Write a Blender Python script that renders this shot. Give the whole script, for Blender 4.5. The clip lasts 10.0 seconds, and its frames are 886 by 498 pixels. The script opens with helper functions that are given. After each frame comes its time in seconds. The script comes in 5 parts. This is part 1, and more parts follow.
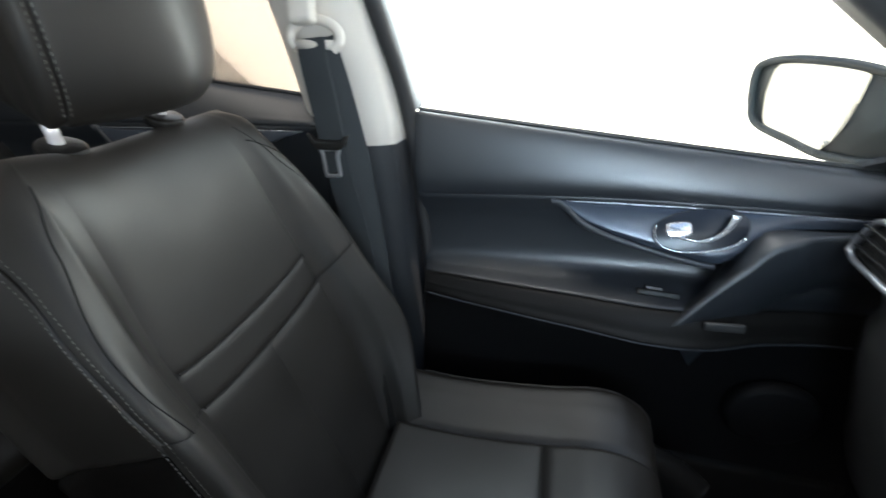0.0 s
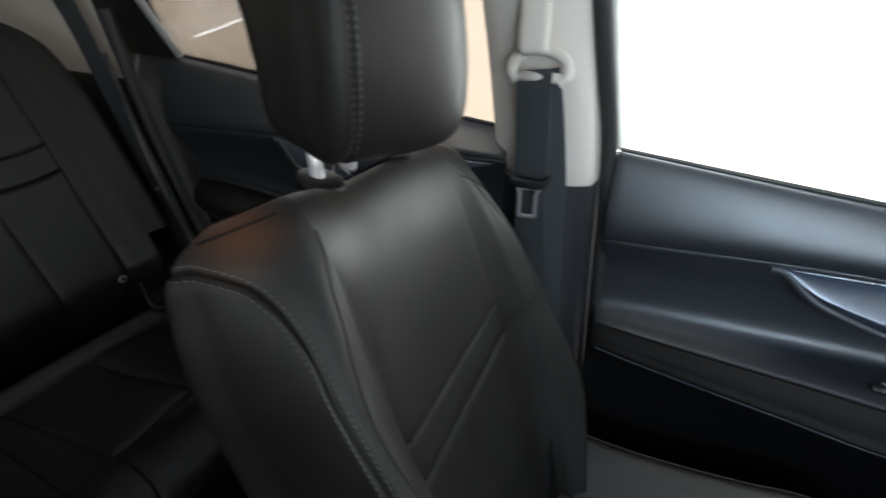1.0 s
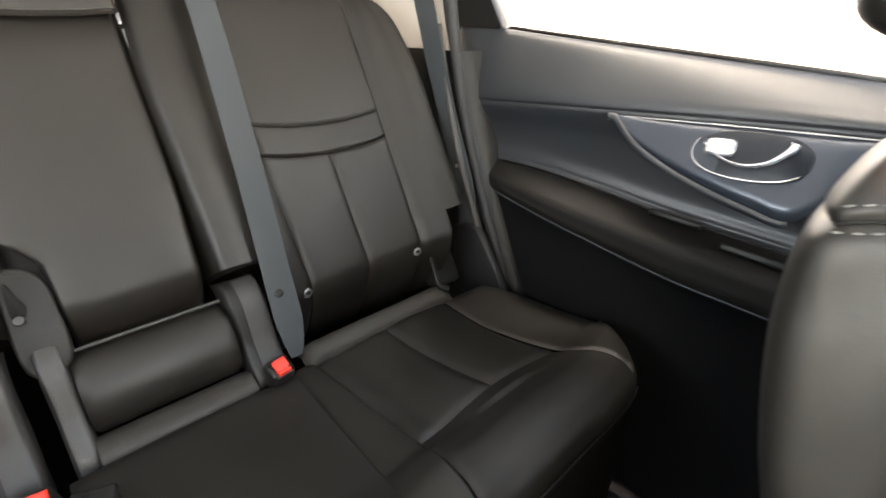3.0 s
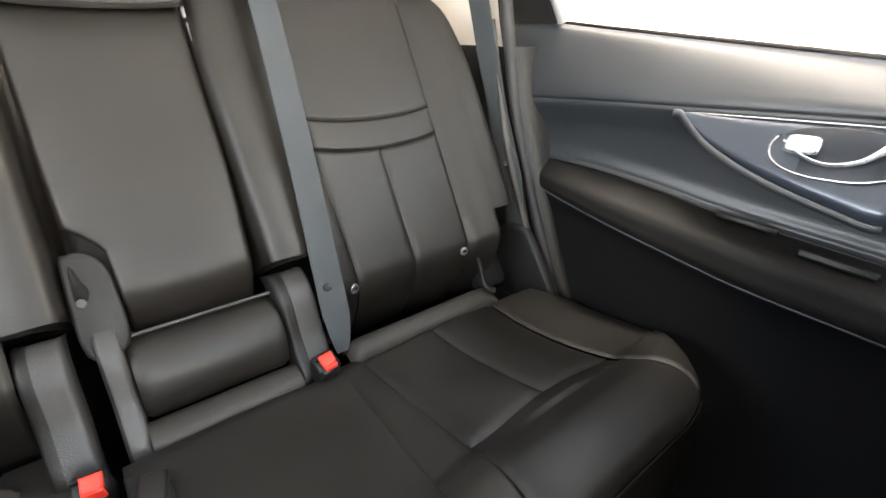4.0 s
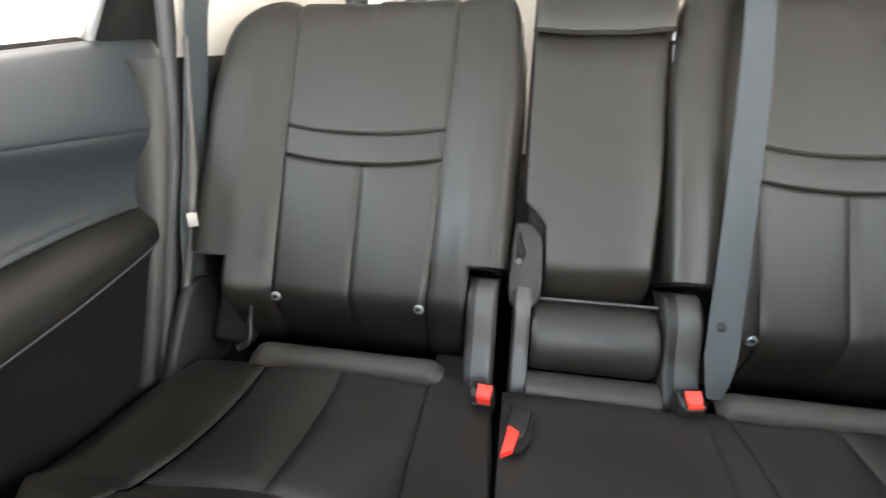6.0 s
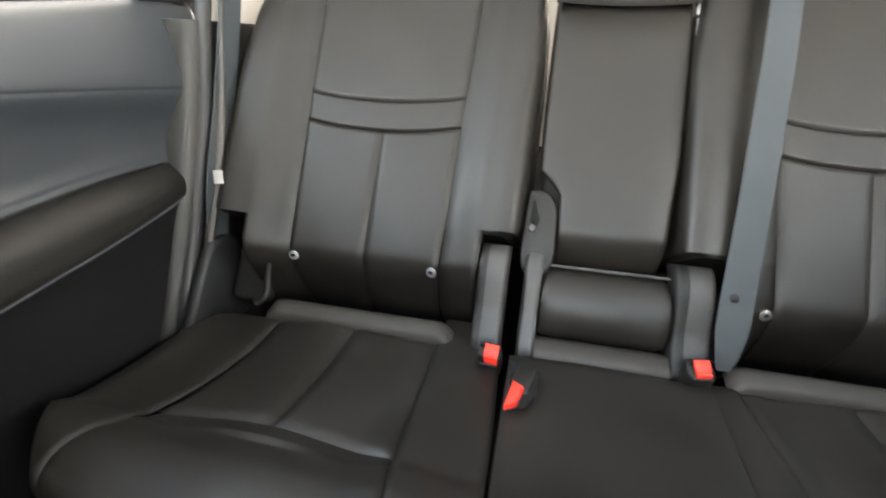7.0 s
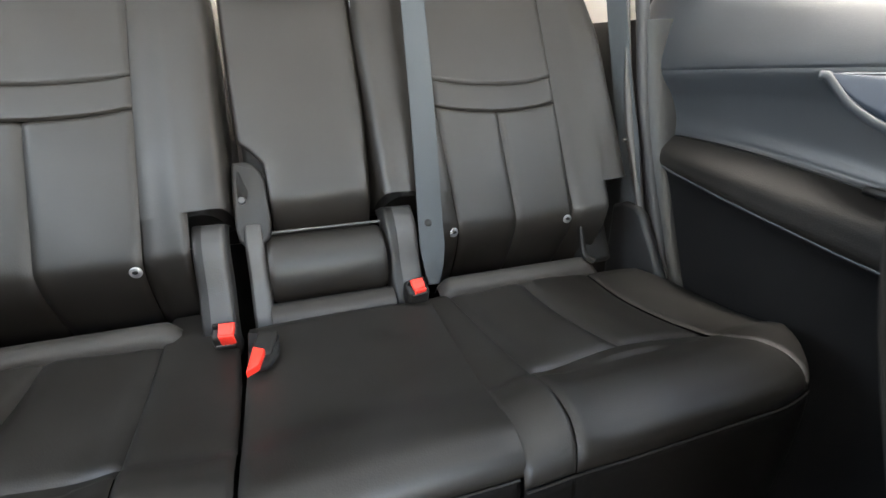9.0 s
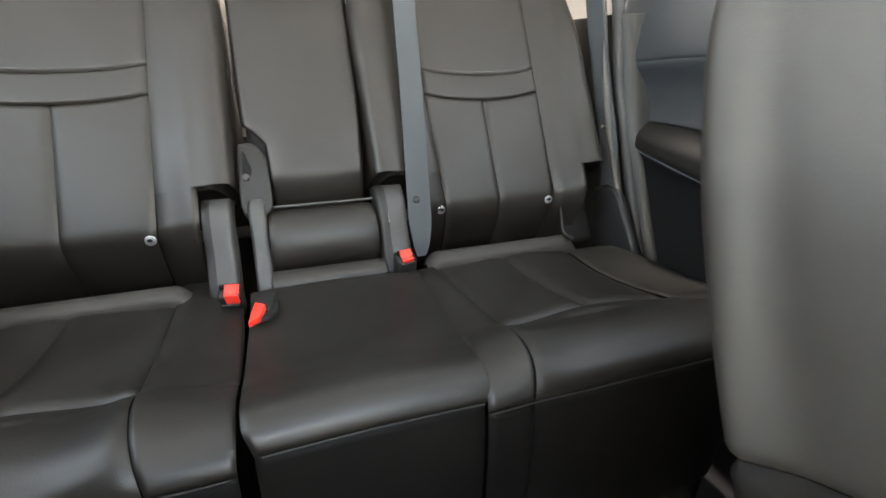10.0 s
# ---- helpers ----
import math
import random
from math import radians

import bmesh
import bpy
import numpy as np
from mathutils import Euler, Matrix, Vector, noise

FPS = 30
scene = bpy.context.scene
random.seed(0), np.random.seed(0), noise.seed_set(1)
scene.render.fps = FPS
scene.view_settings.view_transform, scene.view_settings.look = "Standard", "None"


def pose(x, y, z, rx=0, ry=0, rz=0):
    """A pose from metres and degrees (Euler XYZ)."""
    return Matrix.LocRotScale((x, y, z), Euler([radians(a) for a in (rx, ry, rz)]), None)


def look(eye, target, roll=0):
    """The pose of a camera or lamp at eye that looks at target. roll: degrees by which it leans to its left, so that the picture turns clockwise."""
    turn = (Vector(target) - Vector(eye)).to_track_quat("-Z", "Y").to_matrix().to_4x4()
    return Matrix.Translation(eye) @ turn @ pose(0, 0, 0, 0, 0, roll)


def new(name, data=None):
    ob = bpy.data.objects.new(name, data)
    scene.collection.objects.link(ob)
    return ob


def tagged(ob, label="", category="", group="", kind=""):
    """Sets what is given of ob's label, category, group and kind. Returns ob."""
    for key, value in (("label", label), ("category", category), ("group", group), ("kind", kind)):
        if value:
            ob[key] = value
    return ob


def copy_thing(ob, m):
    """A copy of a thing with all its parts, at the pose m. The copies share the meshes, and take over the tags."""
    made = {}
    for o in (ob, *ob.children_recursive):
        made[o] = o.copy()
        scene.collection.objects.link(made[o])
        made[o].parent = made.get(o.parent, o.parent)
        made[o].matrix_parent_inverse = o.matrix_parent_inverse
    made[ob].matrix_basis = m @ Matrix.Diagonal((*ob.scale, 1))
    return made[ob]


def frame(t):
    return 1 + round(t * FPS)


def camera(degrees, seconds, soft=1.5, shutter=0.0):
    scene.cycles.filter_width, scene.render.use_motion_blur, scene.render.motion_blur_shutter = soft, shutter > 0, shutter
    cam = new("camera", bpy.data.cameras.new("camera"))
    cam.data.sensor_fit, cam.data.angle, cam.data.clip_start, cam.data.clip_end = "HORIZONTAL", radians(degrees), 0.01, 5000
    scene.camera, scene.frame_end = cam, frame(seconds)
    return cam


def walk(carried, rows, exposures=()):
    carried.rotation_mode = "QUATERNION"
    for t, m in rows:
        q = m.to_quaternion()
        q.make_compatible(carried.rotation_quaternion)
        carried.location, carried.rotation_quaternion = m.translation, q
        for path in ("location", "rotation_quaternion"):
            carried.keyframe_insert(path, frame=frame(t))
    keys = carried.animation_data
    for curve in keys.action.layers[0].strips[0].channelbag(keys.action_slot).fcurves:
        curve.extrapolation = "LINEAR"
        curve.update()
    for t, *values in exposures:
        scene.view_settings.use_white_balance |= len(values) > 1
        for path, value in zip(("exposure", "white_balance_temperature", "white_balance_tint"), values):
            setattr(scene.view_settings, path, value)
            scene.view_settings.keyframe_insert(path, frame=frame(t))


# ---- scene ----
cam = camera(88.4, 10.0, soft=1.5, shutter=0.5)
PATH = [
    (0, (0.951, -0.004, 0.879), (0.559, 1.699, -0.095), 1.0),
    (0.5, (0.862, 0.013, 0.882), (0.333, 1.694, -0.065), 2.0),
    (1, (0.763, 0.011, 0.887), (0.097, 1.65, -0.046), 3.1),
    (1.5, (0.692, 0.008, 0.861), (-0.195, 1.545, -0.063), 2.6),
    (2, (0.638, 0.004, 0.833), (-0.453, 1.404, -0.089), 1.6),
    (2.5, (0.578, -0.015, 0.809), (-0.657, 1.274, -0.094), 1.3),
    (3, (0.532, -0.021, 0.788), (-0.781, 1.203, -0.095), 1.0),
    (3.2, (0.522, -0.022, 0.782), (-0.833, 1.159, -0.094), 0.8),
    (4.3, (0.508, -0.032, 0.77), (-0.969, 1.017, -0.08), 0.4),
    (4.5, (0.515, -0.026, 0.773), (-1.033, 0.913, -0.076), -0.4),
    (5, (0.517, -0.048, 0.779), (-1.194, 0.552, -0.064), -0.4),
    (5.3, (0.519, -0.064, 0.781), (-1.278, 0.206, -0.054), -0.8),
    (5.5, (0.521, -0.074, 0.784), (-1.295, -0.021, -0.053), -0.7),
    (5.6, (0.522, -0.077, 0.784), (-1.295, -0.129, -0.049), -0.8),
    (6.8, (0.543, -0.081, 0.758), (-1.221, -0.532, -0.07), 0.9),
    (7, (0.554, -0.066, 0.738), (-1.225, -0.468, -0.082), 1.4),
    (7.2, (0.560, -0.054, 0.718), (-1.229, -0.402, -0.105), 1.7),
    (7.5, (0.568, -0.038, 0.688), (-1.267, 0.009, -0.106), 2.2),
    (8, (0.579, -0.021, 0.692), (-1.195, 0.433, -0.113), 1.9),
    (8.5, (0.587, -0.021, 0.697), (-1.143, 0.579, -0.107), 1.1),
    (9, (0.604, -0.018, 0.7), (-1.121, 0.597, -0.103), 0.4),
    (9.5, (0.642, -0.011, 0.683), (-1.116, 0.551, -0.112), -0.1),
    (10, (0.681, -0.014, 0.678), (-1.073, 0.584, -0.107), 0.1),
]
EXPOSURES = [(0.0, 1.0, 6500, 10), (0.5, 0.7, 6500, 10), (1.0, 0.6, 6500, 10), (1.5, 1.22, 6600, 10), (2.0, 2.32, 6750, 10), (2.5, 2.9, 7150, 12), (3.0, 3.4, 7300, 13), (4.5, 3.85, 6950, 12), (5.5, 3.92, 6700, 10), (7.0, 3.92, 6850, 10), (9.0, 3.95, 6650, 10), (10.0, 3.9, 6850, 10)]
walk(cam, [(t, look(eye, target, roll)) for t, eye, target, roll in PATH], EXPOSURES)

# ---------- world, sun and window light ----------
world = bpy.data.worlds.new("world")
scene.world = world
world.use_nodes = True
wn = world.node_tree
sky = wn.nodes.new("ShaderNodeTexSky")
sky.sky_type, sky.sun_disc = "NISHITA", False
sky.sun_elevation, sky.sun_rotation = radians(75), radians(270)
wn.links.new(sky.outputs[0], wn.nodes["Background"].inputs[0])
wn.nodes["Background"].inputs[1].default_value = 0.15


def lamp(name, m, sx, sy, watts, colour, spread=180):
    data = bpy.data.lights.new(name, "AREA")
    data.shape, data.size, data.size_y, data.energy, data.color = "RECTANGLE", sx, sy, watts, colour
    data.spread = radians(spread)
    ob = new(name, data)
    ob.matrix_world = m
    return ob


sun_data = bpy.data.lights.new("sun", "SUN")
sun_data.energy, sun_data.angle, sun_data.color = 0.8, radians(25), (1.0, 0.95, 0.88)
sun = new("sun", sun_data)
sun.matrix_world = look((-1.6, 0.3, 6), (0, 0, 0))

lamp("windscreen_light", look((1.50, 0, 0.96), (0.70, 0.05, 1.00)), 1.25, 0.36, 1.25, (0.97, 0.98, 1.0))
lamp("right_front_window_light", look((1.40, -0.70, 0.90), (1.34, 0.3, 1.00)), 0.56, 0.28, 3.5, (0.62, 0.81, 1.0), 82)
lamp("right_rear_window_light", look((0.22, -0.66, 0.93), (0.02, 0.3, 1.50)), 0.60, 0.28, 1.15, (0.74, 0.87, 1.0))
lamp("left_front_window_light", look((0.945, 0.73, 0.90), (0.90, 0.0, 0.96)), 0.50, 0.34, 2.4, (0.88, 0.95, 1.0))
lamp("left_rear_window_light", look((0.24, 0.66, 0.94), (0.02, -0.3, 1.50)), 0.60, 0.28, 0.95, (0.78, 0.89, 1.0))


# ---------- materials ----------
def mat_base(name, colour, rough, metal=0.0, spec=0.5):
    m = bpy.data.materials.new(name)
    m.use_nodes = True
    b = m.node_tree.nodes["Principled BSDF"]
    b.inputs["Base Color"].default_value = (*colour, 1)
    b.inputs["Roughness"].default_value = rough
    b.inputs["Metallic"].default_value = metal
    b.inputs["Specular IOR Level"].default_value = spec
    return m, m.node_tree, b


def node(nt, kind, **values):
    n = nt.nodes.new(kind)
    for k, v in values.items():
        n.inputs[k.replace("_", " ")].default_value = v
    return n


def varied(name, colour, rough, grain=300.0, grain_depth=0.15, wave=14.0, wave_depth=0.1, tint=0.25, metal=0.0, spec=0.5, cells=True):
    """A surface with a fine grain, broad unevenness and slight changes of colour and gloss."""
    m, nt, b = mat_base(name, colour, rough, metal, spec)
    tc = nt.nodes.new("ShaderNodeTexCoord")
    broad = node(nt, "ShaderNodeTexNoise", Scale=wave, Detail=1.5, Roughness=0.5)
    nt.links.new(tc.outputs["Object"], broad.inputs["Vector"])
    fine = node(nt, "ShaderNodeTexVoronoi", Scale=grain) if cells else node(nt, "ShaderNodeTexNoise", Scale=grain, Detail=2.0)
    nt.links.new(tc.outputs["Object"], fine.inputs["Vector"])
    info = nt.nodes.new("ShaderNodeObjectInfo")
    add = nt.nodes.new("ShaderNodeMath")
    add.operation = "ADD"
    half = nt.nodes.new("ShaderNodeMath")
    half.operation = "MULTIPLY"
    half.inputs[1].default_value = 0.35
    nt.links.new(info.outputs["Random"], half.inputs[0])
    nt.links.new(half.outputs[0], add.inputs[0])
    nt.links.new(broad.outputs[0], add.inputs[1])
    ramp = nt.nodes.new("ShaderNodeMapRange")
    ramp.inputs["From Min"].default_value, ramp.inputs["From Max"].default_value = 0.3, 1.0
    ramp.inputs["To Min"].default_value, ramp.inputs["To Max"].default_value = 1 - tint, 1 + tint
    nt.links.new(add.outputs[0], ramp.inputs["Value"])
    mul = nt.nodes.new("ShaderNodeVectorMath")
    mul.operation = "SCALE"
    mul.inputs[0].default_value = colour
    nt.links.new(ramp.outputs[0], mul.inputs["Scale"])
    nt.links.new(mul.outputs[0], b.inputs["Base Color"])
    rr = nt.nodes.new("ShaderNodeMapRange")
    rr.inputs["From Min"].default_value, rr.inputs["From Max"].default_value = 0.25, 0.75
    rr.inputs["To Min"].default_value, rr.inputs["To Max"].default_value = rough * 0.85, min(1.0, rough * 1.15)
    nt.links.new(broad.outputs[0], rr.inputs["Value"])
    nt.links.new(rr.outputs[0], b.inputs["Roughness"])
    b1 = node(nt, "ShaderNodeBump", Strength=grain_depth, Distance=0.0006)
    nt.links.new(fine.outputs[0], b1.inputs["Height"])
    b2 = node(nt, "ShaderNodeBump", Strength=wave_depth, Distance=0.01)
    nt.links.new(broad.outputs[0], b2.inputs["Height"])
    nt.links.new(b1.outputs[0], b2.inputs["Normal"])
    nt.links.new(b2.outputs[0], b.inputs["Normal"])
    return m


LEATHER = varied("black_leather", (0.0076, 0.0065, 0.0052), 0.46, grain=620, grain_depth=0.12, wave=12, wave_depth=0.04, tint=0.15, spec=0.5)
LEATHER_FLAP = varied("grey_leather_flap", (0.028, 0.0255, 0.023), 0.5, grain=520, grain_depth=0.25, wave=18, wave_depth=0.3, tint=0.2, spec=0.35)
SEAT_CORE = varied("seat_core_cloth", (0.010, 0.010, 0.010), 0.85, grain=400, tint=0.1, spec=0.2)
THREAD = varied("grey_thread", (0.12, 0.117, 0.11), 0.7, grain=900, tint=0.1)
DOOR_SOFT = varied("door_soft_plastic", (0.016, 0.0188, 0.0225), 0.38, grain=700, grain_depth=0.10, wave=4, wave_depth=0.02, tint=0.08, spec=0.9)
DOOR_HARD = varied("door_hard_plastic", (0.005, 0.005, 0.0054), 0.6, grain=800, grain_depth=0.35, wave=5, wave_depth=0.02, tint=0.1, spec=0.16)
ARM_SOFT = varied("armrest_leather", (0.0085, 0.0076, 0.0068), 0.62, grain=520, grain_depth=0.25, wave=10, wave_depth=0.05, tint=0.12, spec=0.2)
PLASTIC = varied("black_plastic", (0.008, 0.0077, 0.0073), 0.42, grain=650, grain_depth=0.25, wave=6, wave_depth=0.02, tint=0.12, spec=0.35)
PLASTIC_GREY = varied("charcoal_plastic", (0.036, 0.0357, 0.035), 0.42, grain=650, grain_depth=0.25, wave=6, wave_depth=0.02, tint=0.1)
GLOSS, _nt, _b = mat_base("blue_black_gloss_trim", (0.042, 0.053, 0.071), 0.27, 0.38, 0.5)
_b.inputs["Coat Weight"].default_value = 0.5
BOWL = mat_base("blue_black_handle_bowl", (0.016, 0.020, 0.027), 0.26, 0.2, 0.5)[0]
SILVER = varied("satin_silver", (0.55, 0.56, 0.58), 0.3, grain=900, grain_depth=0.03, wave=30, wave_depth=0.0, tint=0.05, metal=0.9)
PILLAR_GREY = varied("pillar_foot_plastic", (0.010, 0.0102, 0.011), 0.5, grain=650, grain_depth=0.25, wave=6, wave_depth=0.02, tint=0.1, spec=0.3)
HANDLE_CHROME = mat_base("satin_chrome_handle", (0.88, 0.89, 0.92), 0.16, 0.85)[0]
POST_CHROME = mat_base("bright_chrome_post", (0.92, 0.92, 0.95), 0.25, 0.5)[0]
# seat leather with footwell shade put into its colour, for the low faces
SHADED_LEATHER = varied("black_leather_shaded", (0.0052, 0.0048, 0.0044), 0.55, grain=600, grain_depth=0.2, wave=9, wave_depth=0.05, tint=0.2, spec=0.05)
TRIM_EDGE = varied("satin_grey_edge", (0.040, 0.044, 0.050), 0.45, grain=900, grain_depth=0.1, wave=9, wave_depth=0.0, tint=0.06)
WORN_GREY = varied("worn_grey_plastic", (0.045, 0.042, 0.039), 0.5, grain=650, grain_depth=0.2, wave=8, wave_depth=0.02, tint=0.2)
CHROME = mat_base("chrome", (0.85, 0.86, 0.88), 0.07, 1.0)[0]
CREAM = varied("cream_trim_plastic", (0.60, 0.565, 0.51), 0.55, grain=800, grain_depth=0.2, wave=4, wave_depth=0.01, tint=0.04)
CREAM_CLOTH = varied("headliner_cloth", (0.62, 0.61, 0.595), 0.9, grain=900, grain_depth=0.3, wave=5, wave_depth=0.02, tint=0.06, cells=False)
RUBBER = varied("rubber_seal", (0.018, 0.018, 0.019), 0.6, grain=500, tint=0.1)
SEAL_GREY = varied("grey_window_seal", (0.20, 0.205, 0.21), 0.45, grain=500, tint=0.1)
CARPET = varied("black_carpet", (0.012, 0.011, 0.011), 0.95, grain=350, grain_depth=0.9, wave=20, wave_depth=0.2, tint=0.4, spec=0.15, cells=False)
RED = varied("red_plastic", (0.80, 0.035, 0.02), 0.4, grain=700, grain_depth=0.05, wave=9, wave_depth=0.0, tint=0.05)
WHITE_TAG = varied("white_label", (0.28, 0.275, 0.26), 0.6, grain=700, grain_depth=0.05, tint=0.05)
BODY_PAINT = varied("dark_mirror_plastic", (0.035, 0.042, 0.044), 0.4, grain=700, grain_depth=0.1, tint=0.1)
MIRROR = mat_base("mirror_glass", (0.40, 0.405, 0.385), 0.015, 1.0)[0]
WHITE_PAINT = varied("white_car_paint", (0.72, 0.71, 0.68), 0.25, grain=900, grain_depth=0.02, wave=3, wave_depth=0.0, tint=0.03)
CONCRETE = varied("pale_concrete", (0.55, 0.52, 0.48), 0.8, grain=60, grain_depth=0.4, wave=1.5, wave_depth=0.2, tint=0.25, cells=False)

BELT, _nt, _b = mat_base("seat_belt_webbing", (0.042, 0.048, 0.052), 0.7, 0.0, 0.2)
_tc = _nt.nodes.new("ShaderNodeTexCoord")
_wv = node(_nt, "ShaderNodeTexWave", Scale=260.0, Distortion=0.3)
_wv.wave_type, _wv.bands_direction = "BANDS", "DIAGONAL"
_nt.links.new(_tc.outputs["Object"], _wv.inputs["Vector"])
_bp = node(_nt, "ShaderNodeBump", Strength=0.3, Distance=0.0005)
_nt.links.new(_wv.outputs[0], _bp.inputs["Height"])
_nt.links.new(_bp.outputs[0], _b.inputs["Normal"])

# front seat leather, its colour blending to brown in a patch on the inner shoulder
FRONT_LEATHER = varied("black_leather_brown_shoulder", (0.0100, 0.0092, 0.0079), 0.49, grain=620, grain_depth=0.06, wave=12, wave_depth=0.05, tint=0.15, spec=0.45)
_nt = FRONT_LEATHER.node_tree
_b = _nt.nodes["Principled BSDF"]
_src = _b.inputs["Base Color"].links[0].from_socket
_tc = _nt.nodes.new("ShaderNodeTexCoord")
_ds = _nt.nodes.new("ShaderNodeVectorMath")
_ds.operation = "DISTANCE"
_ds.inputs[1].default_value = (0.541, 0.206, 0.746)
_nt.links.new(_tc.outputs["Object"], _ds.inputs[0])
_mr = _nt.nodes.new("ShaderNodeMapRange")
_mr.interpolation_type = "SMOOTHSTEP"
_mr.inputs["From Min"].default_value, _mr.inputs["From Max"].default_value = 0.004, 0.040
_mr.inputs["To Min"].default_value, _mr.inputs["To Max"].default_value = 1.0, 0.0
_nt.links.new(_ds.outputs["Value"], _mr.inputs["Value"])
_mx = _nt.nodes.new("ShaderNodeMix")
_mx.data_type = "RGBA"
_nt.links.new(_mr.outputs[0], _mx.inputs["Factor"])
_nt.links.new(_src, _mx.inputs[6])
_mx.inputs[7].default_value = (0.075, 0.031, 0.0135, 1)
_nt.links.new(_mx.outputs[2], _b.inputs["Base Color"])


def glass(name, tint, gloss):
    m = bpy.data.materials.new(name)
    m.use_nodes = True
    nt = m.node_tree
    nt.nodes.clear()
    out = nt.nodes.new("ShaderNodeOutputMaterial")
    clear = node(nt, "ShaderNodeBsdfTransparent", Color=(*tint, 1))
    shine = node(nt, "ShaderNodeBsdfGlossy", Roughness=0.02)
    mix = nt.nodes.new("ShaderNodeMixShader")
    fres = node(nt, "ShaderNodeFresnel", IOR=1.45)
    sc = nt.nodes.new("ShaderNodeMath")
    sc.operation = "MULTIPLY"
    sc.inputs[1].default_value = gloss
    nt.links.new(fres.outputs[0], sc.inputs[0])
    nt.links.new(sc.outputs[0], mix.inputs[0])
    nt.links.new(clear.outputs[0], mix.inputs[1])
    nt.links.new(shine.outputs[0], mix.inputs[2])
    nt.links.new(mix.outputs[0], out.inputs[0])
    return m


GLASS = glass("clear_glass", (0.93, 0.96, 0.94), 0.8)
TINTED = glass("tinted_glass", (0.54, 0.515, 0.48), 0.8)


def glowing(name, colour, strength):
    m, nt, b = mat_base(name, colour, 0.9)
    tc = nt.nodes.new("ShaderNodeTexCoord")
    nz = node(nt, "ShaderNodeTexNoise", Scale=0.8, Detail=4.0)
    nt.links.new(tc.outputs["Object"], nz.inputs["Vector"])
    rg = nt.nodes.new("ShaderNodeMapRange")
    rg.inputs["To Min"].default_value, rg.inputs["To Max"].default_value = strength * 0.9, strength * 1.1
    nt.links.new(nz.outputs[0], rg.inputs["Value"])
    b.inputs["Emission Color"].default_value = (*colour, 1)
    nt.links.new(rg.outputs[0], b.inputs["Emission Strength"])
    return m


# distant wall that emits its own brightness, in place of daylight falling on it
OUTSIDE = glowing("glowing_distance", (1.0, 0.93, 0.84), 1.5)


# ---------- mesh helpers ----------
def mesh_of(name, verts, faces, smooth=True):
    me = bpy.data.meshes.new(name)
    me.from_pydata([tuple(map(float, v)) for v in verts], [], faces)
    if smooth:
        me.polygons.foreach_set("use_smooth", [True] * len(me.polygons))
    me.update()
    return me


def placed(ob):
    """The pose of ob in the world, by its parents."""
    up = placed(ob.parent) @ ob.matrix_parent_inverse if ob.parent else Matrix()
    return up @ Matrix.LocRotScale(ob.location, ob.rotation_euler, ob.scale)


def put(name, me, material, parent=None, label="", m=None):
    ob = new(name, me)
    if material and not me.materials:
        me.materials.append(material)
    if parent:
        ob.parent = parent
        ob.matrix_parent_inverse = placed(parent).inverted()
    if m is not None:
        ob.matrix_basis = m
    if label:
        ob["label"] = label
    return ob


def thing(name, at, label, category, group="", kind=""):
    ob = new(name)
    ob.empty_display_size = 0.05
    ob.location = at
    return tagged(ob, label, category, group, kind)


def part(name, bm, material, parent, label="", smooth=True):
    me = bpy.data.meshes.new(name)
    bmesh.ops.recalc_face_normals(bm, faces=bm.faces)
    bm.to_mesh(me)
    bm.free()
    if smooth:
        me.polygons.foreach_set("use_smooth", [True] * len(me.polygons))
    return put(name, me, material, parent, label)


def grid_faces(n, m, wrap=False):
    f = []
    for i in range(n - 1 if not wrap else n):
        for j in range(m - 1):
            a, b = i * m + j, ((i + 1) % n) * m + j
            f.append((a, b, b + 1, a + 1))
    return f


def grid(name, pts, material, parent=None, label="", wrap=False):
    """pts: array n x m x 3."""
    n, m, _ = pts.shape
    return put(name, mesh_of(name, pts.reshape(-1, 3), grid_faces(n, m, wrap)), material, parent, label)


def curve1(x, xs, ys):
    """A smooth curve through (xs, ys), for arrays x."""
    xs, ys, x = np.asarray(xs, float), np.asarray(ys, float), np.asarray(x, float)
    x = np.clip(x, xs[0], xs[-1])
    t = np.gradient(ys, xs)
    i = np.clip(np.searchsorted(xs, x) - 1, 0, len(xs) - 2)
    w = xs[i + 1] - xs[i]
    u = (x - xs[i]) / w
    return ((1 + 2 * u) * (1 - u) ** 2 * ys[i] + u * (1 - u) ** 2 * w * t[i] + u * u * (3 - 2 * u) * ys[i + 1] + u * u * (u - 1) * w * t[i + 1])


def spline(ctrl, q):
    """Catmull-Rom through ctrl[k] (arrays of one shape) at parameter q (0 = ctrl[1])."""
    c = np.stack(ctrl)
    k = c.shape[0]
    i = np.clip(np.floor(q).astype(int), 0, k - 4)
    u = q - i
    ar = np.arange(len(q))
    p0, p1, p2, p3 = c[i, ar], c[i + 1, ar], c[i + 2, ar], c[i + 3, ar]
    return 0.5 * (2 * p1 + (p2 - p0) * u + (2 * p0 - 5 * p1 + 4 * p2 - p3) * u ** 2 + (3 * p1 - p0 - 3 * p2 + p3) * u ** 3)


